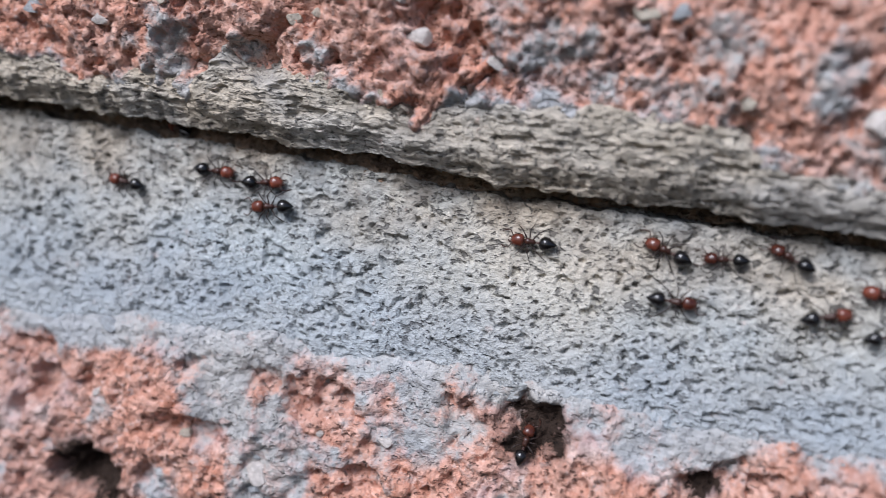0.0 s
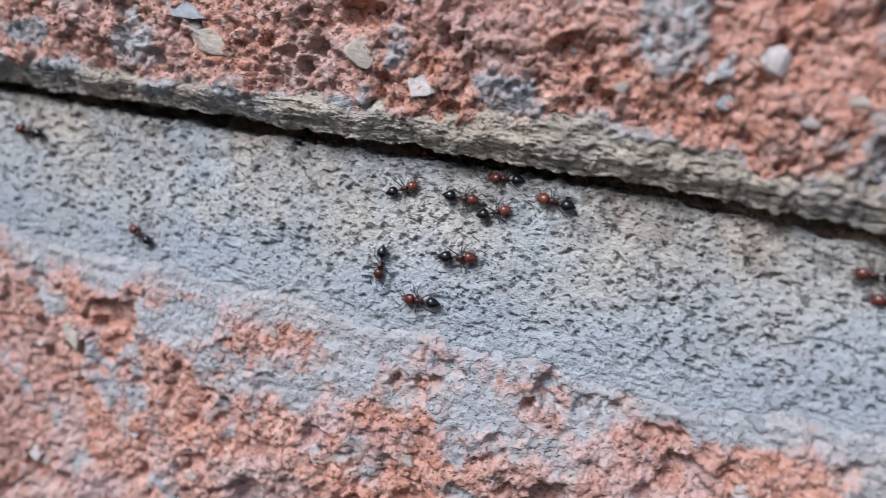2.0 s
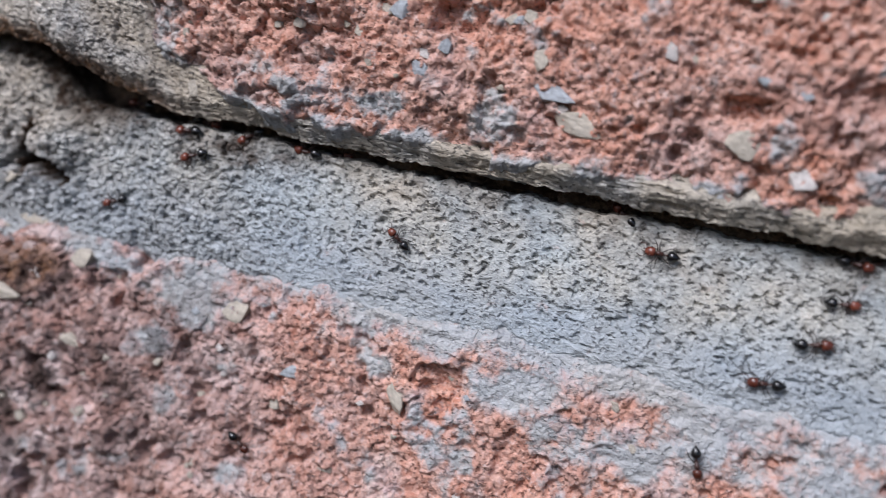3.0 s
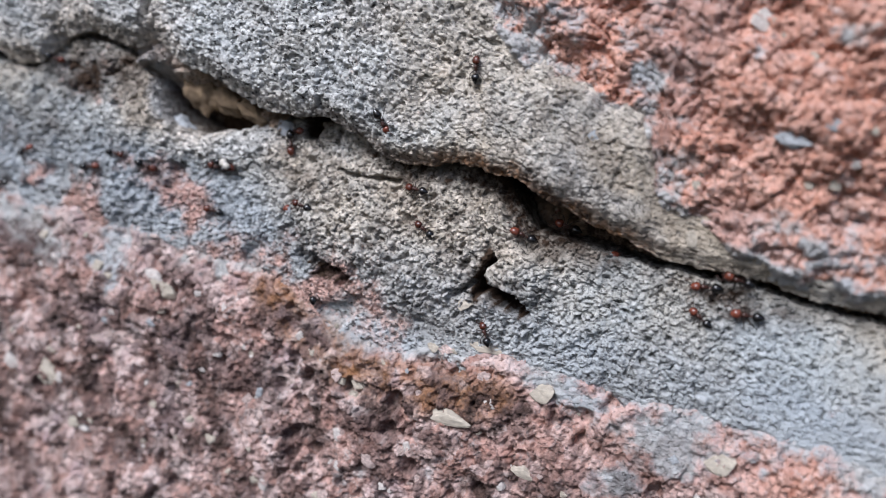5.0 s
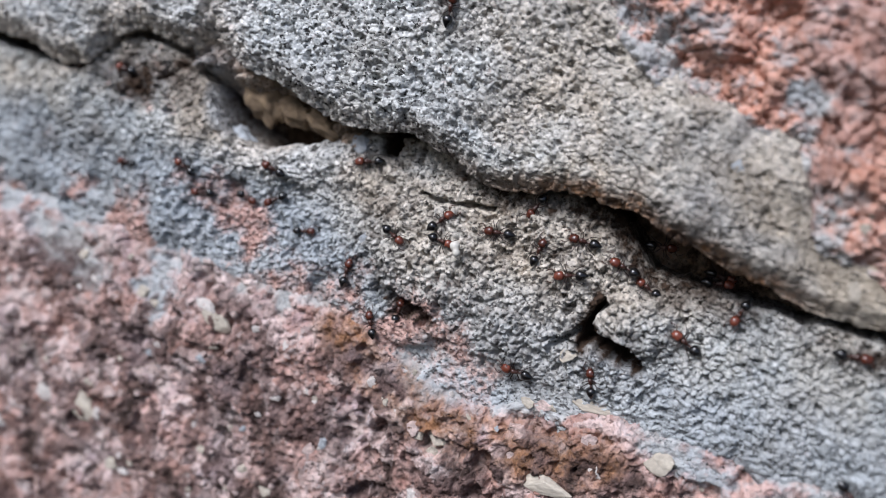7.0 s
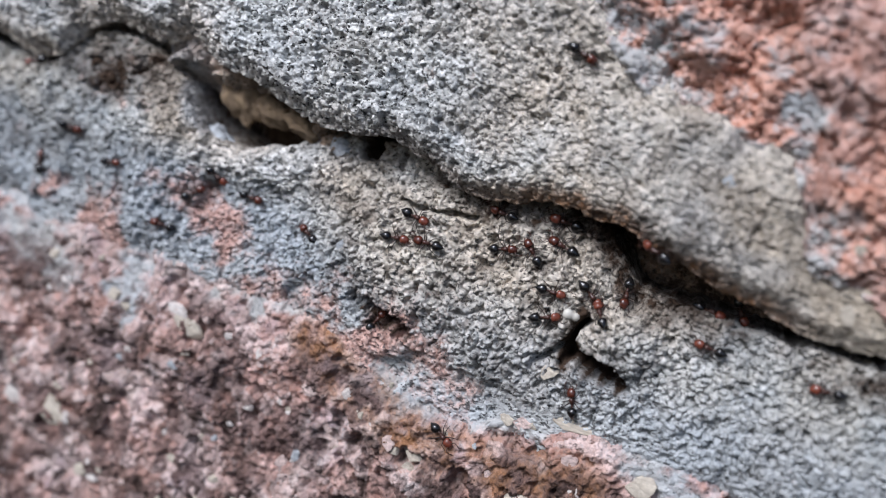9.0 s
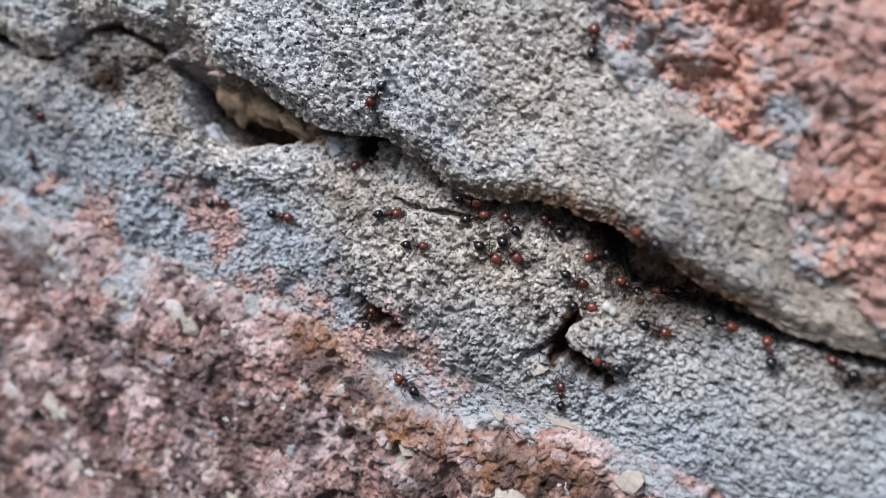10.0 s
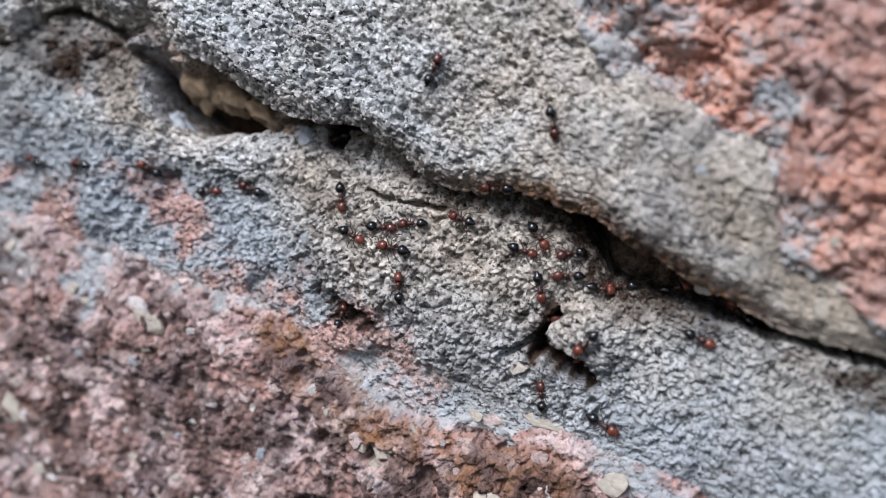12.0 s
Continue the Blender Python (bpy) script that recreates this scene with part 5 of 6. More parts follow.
    roam(colony[33], [(0, -115.4, 2.6, -54, 0), (0.5, -115.4, 2.6, -54, 0), (2.5, -111.9, -2.2, -54, 0), (3, -111.6, -2.8, -2, 0), (3.42, -109.1, -2.4, 9, 7), (4.31, -117.6, -2.5, 59, 7), (5.19, -126.1, -2.6, 110, 7), (6.08, -134.6, -2.6, 161, 7), (6.5, -137.1, -1.8, 189, 0), (7, -145.7, -3.9, 176, 0), (9, -151.2, 0.1, 177, 0), (9.5, -155.3, -0.3, 232, 0), (9.75, -154.7, -2.0, 282, 0), (10, -154.1, -3.6, 332, 0), (10.5, -152.6, -4.1, 309, 0), (11, -154.3, -5.4, 251, 0), (11.25, -156.7, -6.2, 210, 0), (11.5, -159.2, -7.0, 170, 0), (12, -162.6, -6.9, 186, 0)])
    roam(colony[34], [(0, -76.7, -1.4, -174, 7), (2.08, -76.7, -1.4, -174, 7), (2.5, -79.0, -1.6, -200, 0), (3, -81.8, -1.9, -201, 0), (3.25, -83.5, -2.3, -170, 0), (3.5, -85.3, -2.6, -138, 0), (5.5, -95.5, -12.0, -138, 0), (12, -95.5, -12.0, -138, 0)])
    roam(colony[35], [(0, -75.4, -1.2, -126, 7), (2.58, -75.4, -1.2, -126, 7), (3, -77.9, -4.7, -181, 0), (3.5, -90.5, -5.2, -186, 0), (5.5, -126.3, -1.3, -186, 0), (6, -129.3, -3.1, -148, 7), (7.54, -133.0, -2.8, -185, 7), (9.08, -136.8, -2.4, -222, 7), (9.29, -137.8, -1.6, -182, 3.5), (9.5, -138.8, -0.7, -143, 0), (10, -146.6, -1.9, -144, 0), (10.21, -147.6, -0.8, -186, 3.5), (10.42, -148.6, 0.3, -227, 7), (10.58, -148.0, 0.0, -178, 7), (10.74, -147.5, -0.2, -128, 7), (10.91, -146.9, -0.4, -79, 7), (11.2, -145.7, -6.8, -47, 3.5), (11.5, -144.5, -13.3, -14, 0), (12, -139.4, -15.3, -11, 0)])
    roam(colony[36], [(0, -132.0, -2.8, -102, 7), (2.52, -132.0, -2.8, -102, 7), (3, -134.2, -13.0, -154, 0), (3.5, -138.8, -13.3, -196, 0), (5.5, -146.1, -6.5, -190, 0), (6, -152.6, -4.6, -197, 0), (6.5, -153.2, -2.8, -207, 0), (6.92, -155.4, 0.3, -234, 7), (7.03, -155.9, 0.3, -181, 7), (7.14, -156.5, 0.2, -128, 7), (7.25, -157.0, 0.2, -75, 7), (7.55, -155.6, -4.9, -27, 3.5), (7.85, -154.2, -10.0, 20, 0), (9, -150.0, -8.5, 20, 0), (9.5, -148.8, -7.3, 35, 0), (10, -145.9, -6.3, 18, 0), (10.5, -143.9, -5.8, 35, 0), (11, -140.4, -5.4, 28, 0), (11.5, -138.0, -3.1, 47, 0), (12, -137.6, -3.0, 39, 0)])
    roam(colony[37], [(0, -129.4, -3.2, 13, 7), (2.58, -129.4, -3.2, 13, 7), (3, -126.9, -2.6, -5, 0), (3.42, -124.5, -2.5, 3, 7), (4.4, -135.3, -1.7, -49, 7), (5.39, -146.1, -1.0, -100, 7), (5.69, -147.3, -7.6, -134, 3.5), (6, -148.5, -14.2, -167, 0), (6.25, -149.4, -15.4, -132, 0), (6.5, -150.2, -16.6, -98, 0), (6.75, -151.3, -16.5, -140, 0), (7, -152.4, -16.4, -181, 0), (8.1, -156.9, -16.2, -181, 0), (8.4, -158.3, -8.2, -220, 3.5), (8.7, -159.8, -0.2, -259, 7), (8.83, -159.6, -0.2, -313, 7), (8.95, -159.3, -0.1, -366, 7), (9.08, -159.1, -0.1, -420, 7), (9.5, -156.6, -4.4, -365, 0), (10, -156.2, -4.6, -378, 0), (10.5, -156.1, -3.3, -370, 0), (11, -153.6, -2.0, -358, 0), (11.5, -147.8, -0.8, -363, 0), (11.92, -145.4, -1.2, -369, 7), (12, -145.4, -1.2, -369, 7)])
    roam(colony[38], [(0, -118.6, -2.1, -152, 7), (2.58, -118.6, -2.1, -152, 7), (3, -120.6, -3.2, -142, 0), (3.5, -119.9, -3.3, -126, 0), (5.5, -125.2, -4.4, -185, 0), (6, -126.5, -4.0, -198, 0), (6.42, -128.9, -3.1, -202, 7), (8, -128.9, -3.1, -160, 7), (9.58, -128.8, -3.0, -119, 7), (9.72, -129.1, -3.6, -162, 4.7), (9.86, -129.4, -4.2, -205, 2.3), (10, -129.7, -4.8, -248, 0), (10.5, -129.8, -4.5, -231, 0), (11, -131.7, -3.1, -188, 0), (11.5, -131.9, -3.2, -206, 0), (12, -131.7, -2.8, -203, 0)])
    roam(colony[39], [(0, -111.4, -2.5, -168, 7), (2.58, -111.4, -2.5, -168, 7), (3, -113.9, -3.0, -176, 0), (3.5, -115.4, -3.6, -154, 0), (5.5, -124.5, -6.8, -177, 0), (6, -131.8, -8.6, -171, 0), (6.5, -137.1, -10.2, -187, 0), (7, -138.2, -8.6, -203, 0), (9, -141.9, 1.1, -175, 0), (9.5, -141.6, 1.8, -184, 0), (10, -141.9, 2.4, -185, 0), (10.5, -140.8, 1.8, -161, 0), (11, -141.8, 1.2, -171, 0), (11.42, -144.2, -1.6, -130, 7), (12, -144.2, -1.6, -130, 7)])
    roam(colony[40], [(0, -133.8, -2.8, -174, 7), (2.58, -133.8, -2.8, -174, 7), (3, -136.3, -3.0, -176, 0), (3.42, -138.8, -2.1, -200, 7), (3.53, -138.9, -2.1, -153, 7), (3.64, -139.1, -2.0, -107, 7), (3.75, -139.3, -2.0, -60, 7), (4.05, -138.0, -4.1, -12, 3.5), (4.35, -136.8, -6.2, 36, 0), (5.5, -133.2, -3.5, 36, 0), (6, -131.3, -3.9, -3, 0), (6.5, -129.9, -5.8, -16, 0), (6.71, -128.7, -4.3, 19, 3.5), (6.92, -127.4, -2.7, 53, 7), (9.29, -151.2, 0.9, 92, 7), (10, -151.8, 16.6, 103, 0), (12, -155.0, 30.2, 103, 0)])
    roam(colony[41], [(0, -151.9, -3.3, 177, 0), (1.5, -151.9, -3.3, 177, 0), (3.5, -157.9, -3.0, 177, 0), (5.5, -156.7, -1.9, 179, 0), (5.92, -159.2, -0.1, 144, 7), (6.25, -156.7, 0.3, 188, 7), (6.58, -154.1, 0.8, 232, 7), (7, -155.2, -0.6, 244, 0), (8, -156.0, -0.7, 211, 0), (9, -156.9, -0.7, 179, 0), (9.42, -159.4, -0.1, 167, 7), (9.64, -158.1, 0.0, 207, 7), (9.86, -156.8, 0.2, 247, 7), (10.08, -155.5, 0.3, 288, 7), (10.5, -153.1, -7.1, 341, 0), (11, -149.2, -8.2, 352, 0), (11.5, -147.9, -7.9, 370, 0), (12, -147.3, -8.2, 377, 0)])
    roam(colony[42], [(0, -156.1, 2.1, -148, 0), (1.5, -156.1, 2.1, -148, 0), (3.5, -166.5, -4.5, -148, 0), (5.5, -177.7, -9.5, -172, 0), (6, -186.4, -9.7, -168, 0), (6.25, -187.6, -4.4, -212, 3.5), (6.49, -188.9, 0.9, -257, 7), (6.75, -190.9, 2.0, -316, 7), (7, -193.0, 3.2, -375, 7), (7.25, -195.1, 4.3, -433, 7), (7.85, -192.5, -4.4, -391, 0), (9, -188.6, -6.6, -391, 0), (9.21, -187.5, -3.2, -339, 3.5), (9.42, -186.4, 0.3, -287, 7), (9.62, -188.3, 1.0, -337, 7), (9.83, -190.2, 1.7, -386, 7), (10.03, -192.1, 2.4, -436, 7), (10.27, -190.8, -2.6, -400, 3.5), (10.5, -189.6, -7.6, -365, 0), (11, -174.9, -6.0, -353, 0), (11.5, -171.5, -5.4, -379, 0), (12, -167.0, -7.1, -369, 0)])
    roam(colony[43], [(0, -146.6, -0.6, -107, 7), (3.08, -146.6, -0.6, -107, 7), (3.29, -147.7, -4.2, -157, 3.5), (3.5, -148.9, -7.8, -206, 0), (5.5, -155.6, -6.0, -207, 0), (5.75, -155.9, -5.8, -248, 0), (6, -156.1, -5.6, -288, 0), (6.25, -155.5, -6.0, -319, 0), (6.5, -155.0, -6.3, -349, 0), (6.75, -154.3, -5.5, -314, 0), (7, -153.6, -4.7, -278, 0), (9, -152.9, -3.3, -224, 0), (9.5, -155.0, -2.4, -180, 0), (10, -154.9, -1.4, -217, 0), (10.5, -156.0, -1.1, -210, 0), (10.92, -158.1, -0.0, -205, 7), (11.25, -155.2, 0.4, -242, 7), (11.58, -152.2, 0.9, -279, 7), (11.72, -151.8, 3.5, -326, 4.7), (11.86, -151.4, 6.0, -374, 2.3), (12, -151.0, 8.5, -421, 0)])
    roam(colony[44], [(0, -152.1, 10.7, 105, 0), (4.6, -152.1, 10.7, 105, 0), (5.5, -153.3, 15.1, 105, 0), (6, -154.5, 16.6, 160, 0), (6.38, -155.7, 8.4, 211, 3.5), (6.75, -156.8, 0.2, 262, 7), (6.92, -158.0, 0.0, 321, 7), (7.08, -159.1, -0.1, 381, 7), (7.25, -160.3, -0.3, 441, 7), (7.55, -158.9, 8.2, 390, 3.5), (7.85, -157.5, 16.7, 339, 0), (9, -153.3, 15.1, 339, 0), (9.5, -149.7, 15.0, 330, 0), (10.19, -147.5, -0.1, 278, 7), (10.58, -147.4, -0.2, 244, 7), (10.79, -148.6, -2.7, 206, 3.5), (11, -149.8, -5.2, 169, 0), (11.5, -157.1, -4.7, 166, 0), (12, -161.7, -4.4, 202, 0)])
    roam(colony[45], [(0, -212.3, 1.4, -7, 0), (4.6, -212.3, 1.4, -7, 0), (5.5, -207.8, 0.9, -7, 0), (6, -205.9, 0.5, -5, 0), (6.5, -207.4, 1.2, -4, 0), (6.71, -206.2, 3.4, 28, 3.5), (6.92, -205.0, 5.6, 61, 7), (7.03, -206.5, 5.4, 14, 7), (7.14, -208.0, 5.2, -32, 7), (7.25, -209.6, 5.0, -79, 7), (7.55, -208.1, -2.6, -34, 3.5), (7.85, -206.6, -10.1, 11, 0), (9, -202.2, -9.2, 11, 0), (9.5, -199.6, -12.7, 37, 0), (10.33, -197.6, 5.5, 84, 7), (10.48, -197.2, 5.3, 29, 7), (10.63, -196.8, 5.2, -26, 7), (10.78, -196.4, 5.0, -81, 7), (11.14, -195.2, -2.9, -43, 3.5), (11.5, -193.9, -10.7, -6, 0), (12, -184.4, -8.3, 20, 0)])
    roam(colony[46], [(0, -213.0, -12.7, 34, 0), (4.6, -213.0, -12.7, 34, 0), (5.5, -209.3, -10.1, 34, 0), (6, -202.2, -10.7, 9, 0), (6.5, -198.4, -9.6, -11, 0), (6.83, -197.1, -2.4, 34, 3.5), (7.16, -195.9, 4.8, 80, 7), (8.05, -197.3, 5.1, 27, 7), (8.93, -198.7, 5.3, -27, 7), (9.82, -200.1, 5.6, -80, 7), (10.16, -198.9, -1.7, -40, 3.5), (10.5, -197.6, -9.1, 1, 0), (10.81, -196.4, -2.4, 40, 3.5), (11.12, -195.1, 4.3, 79, 7), (11.27, -193.2, 3.2, 138, 7), (11.43, -191.2, 2.1, 197, 7), (11.58, -189.3, 1.0, 255, 7), (11.79, -190.5, -3.5, 209, 3.5), (12, -191.7, -7.9, 163, 0)])
    roam(colony[47], [(0, -202.9, -11.2, 19, 0), (4.6, -202.9, -11.2, 19, 0), (5.5, -198.6, -9.7, 19, 0), (5.84, -197.4, -2.4, 50, 3.5), (6.17, -196.2, 4.9, 81, 7), (6.28, -195.2, 4.3, 140, 7), (6.39, -194.2, 3.6, 199, 7), (6.5, -193.2, 3.0, 258, 7), (6.75, -194.3, -2.3, 209, 3.5), (7, -195.5, -7.7, 161, 0), (8.1, -199.8, -6.3, 161, 0), (8.7, -202.6, 5.6, 103, 7), (9.09, -205.5, 5.2, 161, 7), (9.47, -208.3, 4.9, 219, 7), (9.86, -211.2, 4.5, 276, 7), (10.07, -210.7, -0.1, 322, 4.7), (10.29, -210.1, -4.8, 367, 2.3), (10.5, -209.6, -9.5, 412, 0), (11, -204.0, -8.5, 358, 0), (11.5, -198.3, -7.5, 383, 0), (12, -196.0, 4.8, 439, 7)])
    roam(colony[48], [(0, -198.4, -8.4, 3, 0), (4.6, -198.4, -8.4, 3, 0), (5.5, -193.9, -8.2, 3, 0), (6, -186.6, -7.1, 12, 0), (6.5, -185.2, -9.1, -19, 0), (7, -179.2, -10.5, 15, 0), (9, -155.7, -3.9, 16, 0), (9.5, -150.2, -5.0, -23, 0), (10, -147.6, -4.2, -9, 0), (10.25, -147.7, -5.4, -41, 0), (10.5, -147.7, -6.6, -74, 0), (10.64, -147.5, -4.5, -21, 2.3), (10.78, -147.2, -2.4, 31, 4.7), (10.92, -147.0, -0.4, 84, 7), (11.14, -146.3, -0.7, 124, 7), (11.36, -145.7, -1.1, 165, 7), (11.58, -145.0, -1.4, 206, 7), (12, -147.0, -2.4, 215, 0)])
    roam(colony[49], [(0, -194.6, -8.6, -6, 0), (4.6, -194.6, -8.6, -6, 0), (5.5, -190.2, -9.1, -6, 0), (5.72, -188.9, -4.3, 35, 3.5), (5.95, -187.7, 0.4, 75, 7), (6.16, -185.8, 0.4, 16, 7), (6.37, -183.8, 0.3, -44, 7), (6.58, -181.9, 0.2, -103, 7), (7, -183.9, -8.3, -144, 0), (9, -193.3, -13.8, -179, 0), (9.5, -197.2, -10.0, -180, 0), (9.86, -198.4, -2.2, -221, 3.5), (10.22, -199.7, 5.6, -261, 7), (10.58, -198.9, 5.5, -207, 7), (10.94, -198.1, 5.5, -153, 7), (11.3, -197.4, 5.4, -99, 7), (11.65, -198.6, -2.2, -135, 3.5), (12, -199.8, -9.9, -171, 0)])
    roam(colony[50], [(0, -183.0, -6.7, 176, 0), (4.6, -183.0, -6.7, 176, 0), (5.5, -187.4, -6.4, 176, 0), (6, -193.4, -8.8, 222, 0), (6.2, -194.0, -4.4, 181, 2.3), (6.4, -194.6, -0.0, 139, 4.7), (6.6, -195.2, 4.4, 98, 7), (6.82, -195.7, 4.7, 158, 7), (7.03, -196.3, 4.9, 218, 7), (7.25, -196.8, 5.2, 278, 7), (7.45, -196.0, -0.6, 318, 4.7), (7.65, -195.3, -6.4, 359, 2.3), (7.85, -194.5, -12.2, 399, 0), (9, -191.0, -9.4, 399, 0), (9.5, -188.7, -9.0, 356, 0), (10, -187.3, -9.7, 379, 0), (10.47, -185.0, 0.3, 437, 7), (10.84, -180.5, 0.7, 479, 7), (11.21, -176.0, 1.2, 521, 7), (11.58, -171.6, 1.6, 563, 7), (12, -173.7, 0.7, 570, 0)])
    roam(colony[51], [(0, -184.0, -5.7, -9, 0), (4.6, -184.0, -5.7, -9, 0), (5.5, -179.6, -6.4, -9, 0), (6, -177.7, -4.8, 22, 0), (6.5, -173.1, -5.4, -19, 0), (7, -168.6, -7.6, -24, 0), (9, -166.4, -6.4, 8, 0), (9.5, -167.7, -5.6, 13, 0), (10, -167.4, -4.5, 27, 0), (10.42, -165.1, 2.1, 71, 7), (10.57, -164.2, 1.4, 19, 7), (10.72, -163.2, 0.8, -33, 7), (10.88, -162.2, 0.1, -86, 7), (11.08, -161.9, -4.4, -35, 4.7), (11.29, -161.5, -9.0, 16, 2.3), (11.5, -161.2, -13.6, 67, 0), (12, -160.7, -10.0, 114, 0)])
    roam(colony[52], [(0, -175.6, -0.2, -73, 0), (4.6, -175.6, -0.2, -73, 0), (5.5, -174.2, -4.5, -73, 0), (5.75, -174.6, -5.2, -125, 0), (6, -175.1, -5.9, -178, 0), (6.5, -179.6, -6.4, -182, 0), (7, -184.6, -5.0, -191, 0), (8.1, -189.0, -4.2, -191, 0), (8.7, -192.0, 2.3, -246, 7), (8.99, -188.6, 1.7, -189, 7), (9.29, -185.2, 1.0, -131, 7), (9.58, -181.8, 0.3, -74, 7), (9.79, -180.5, -4.1, -34, 3.5), (10, -179.3, -8.5, 7, 0), (10.5, -180.2, -8.8, 18, 0), (10.97, -177.8, 1.3, 77, 7), (11.17, -175.5, 1.4, 25, 7), (11.38, -173.2, 1.6, -26, 7), (11.58, -170.8, 1.8, -77, 7), (12, -169.4, -4.3, -57, 0)])
    roam(colony[53], [(0, -181.4, -11.9, -179, 0), (4.6, -181.4, -11.9, -179, 0), (5.5, -185.9, -12.0, -179, 0), (6, -189.5, -11.6, -184, 0), (6.5, -189.9, -10.4, -188, 0), (7, -192.9, -10.0, -168, 0), (8.1, -197.3, -10.9, -168, 0), (8.4, -198.8, -2.6, -214, 3.5), (8.7, -200.3, 5.6, -260, 7), (9.27, -197.4, 4.5, -207, 7), (9.84, -194.6, 3.3, -154, 7), (10.41, -191.7, 2.2, -101, 7), (10.71, -193.0, -4.2, -144, 3.5), (11, -194.2, -10.5, -187, 0), (11.5, -198.0, -12.7, -189, 0), (12, -206.5, -11.5, -177, 0)])
    roam(colony[54], [(0, -165.5, 2.0, -106, 7), (3.75, -165.5, 2.0, -106, 7), (4.05, -167.0, -3.1, -145, 3.5), (4.35, -168.5, -8.2, -184, 0), (5.5, -173.0, -7.9, -184, 0), (6, -177.9, -7.8, -186, 0), (6.21, -179.1, -3.6, -220, 3.5), (6.42, -180.4, 0.6, -254, 7), (9.01, -169.8, 2.0, -278, 7), (9.5, -168.4, 12.7, -305, 0), (9.66, -167.9, 9.2, -351, 2.3), (9.83, -167.4, 5.6, -397, 4.7), (9.99, -166.9, 2.1, -442, 7), (10.19, -167.0, 2.0, -394, 7), (10.38, -167.0, 2.0, -345, 7), (10.58, -167.1, 2.0, -297, 7), (11, -165.1, 5.9, -320, 0), (11.5, -161.7, 7.6, -361, 0), (11.75, -162.0, 8.8, -319, 0), (12, -162.3, 10.0, -278, 0)])
    roam(colony[55], [(0, -176.1, -0.9, 19, 0), (4.6, -176.1, -0.9, 19, 0), (5.5, -171.9, 0.6, 19, 0), (6, -167.4, -2.0, 20, 0), (6.5, -164.7, -2.4, -33, 0), (6.71, -163.6, -1.0, 10, 3.5), (6.92, -162.6, 0.3, 52, 7), (7.03, -162.6, 0.4, 7, 7), (7.14, -162.7, 0.4, -38, 7), (7.25, -162.8, 0.5, -83, 7), (7.85, -160.0, -21.3, -25, 0), (9, -156.0, -23.2, -25, 0), (9.55, -154.8, -11.2, 30, 3.5), (10.09, -153.7, 0.8, 85, 7), (10.34, -154.0, 0.7, 38, 7), (10.58, -154.3, 0.7, -8, 7), (11, -151.8, 0.3, 6, 0), (11.5, -152.5, 0.1, 6, 0), (12, -150.1, -1.8, -40, 0)])
    roam(colony[56], [(0, -164.3, 1.6, 67, 7), (3.75, -164.3, 1.6, 67, 7), (3.95, -163.8, 3.0, 26, 4.7), (4.15, -163.2, 4.3, -15, 2.3), (4.35, -162.7, 5.7, -56, 0), (5.5, -160.2, 1.9, -56, 0), (5.92, -158.8, -0.1, -56, 7), (6.58, -165.5, 2.1, -79, 7), (6.72, -165.1, -0.3, -33, 4.7), (6.86, -164.7, -2.6, 12, 2.3), (7, -164.2, -4.9, 58, 0), (8, -164.7, -4.5, 25, 0), (9, -165.2, -4.0, -9, 0), (9.5, -161.4, -4.3, -9, 0), (10, -158.5, -2.0, 32, 0), (10.42, -156.4, 0.2, 46, 7), (10.64, -156.3, 0.2, 97, 7), (10.86, -156.2, 0.2, 148, 7), (11.08, -156.1, 0.2, 198, 7), (11.5, -158.6, -0.6, 187, 0), (11.92, -161.1, -0.1, 170, 7), (12, -161.1, -0.1, 170, 7)])
    roam(colony[57], [(0, -141.1, -2.0, -96, 7), (3.75, -141.1, -2.0, -96, 7), (3.95, -141.7, -7.3, -142, 4.7), (4.15, -142.3, -12.6, -189, 2.3), (4.35, -142.8, -18.0, -235, 0), (5.5, -145.4, -14.3, -235, 0), (6, -145.2, -14.8, -248, 0), (6.5, -145.1, -14.9, -250, 0), (7, -145.1, -15.0, -250, 0), (9, -145.1, -15.1, -250, 0), (9.5, -145.1, -15.0, -252, 0), (10, -145.2, -15.0, -252, 0), (10.5, -145.2, -15.0, -252, 0), (11, -145.2, -15.0, -252, 0), (11.5, -145.2, -14.9, -244, 0), (12, -145.2, -15.0, -248, 0)])
    roam(colony[58], [(0, -206.5, -13.7, -162, 0), (3.5, -206.5, -13.7, -162, 0), (5.5, -219.8, -18.1, -162, 0), (5.98, -221.0, -7.7, -213, 3.5), (6.45, -222.2, 2.7, -263, 7), (7.47, -220.2, 3.1, -321, 7), (8.5, -218.2, 3.4, -379, 7), (9.52, -216.2, 3.7, -437, 7), (9.76, -215.0, -1.5, -405, 3.5), (10, -213.8, -6.6, -373, 0), (10.26, -212.6, -1.1, -328, 3.5), (10.52, -211.4, 4.5, -282, 7), (12, -211.4, 4.5, -282, 7)])
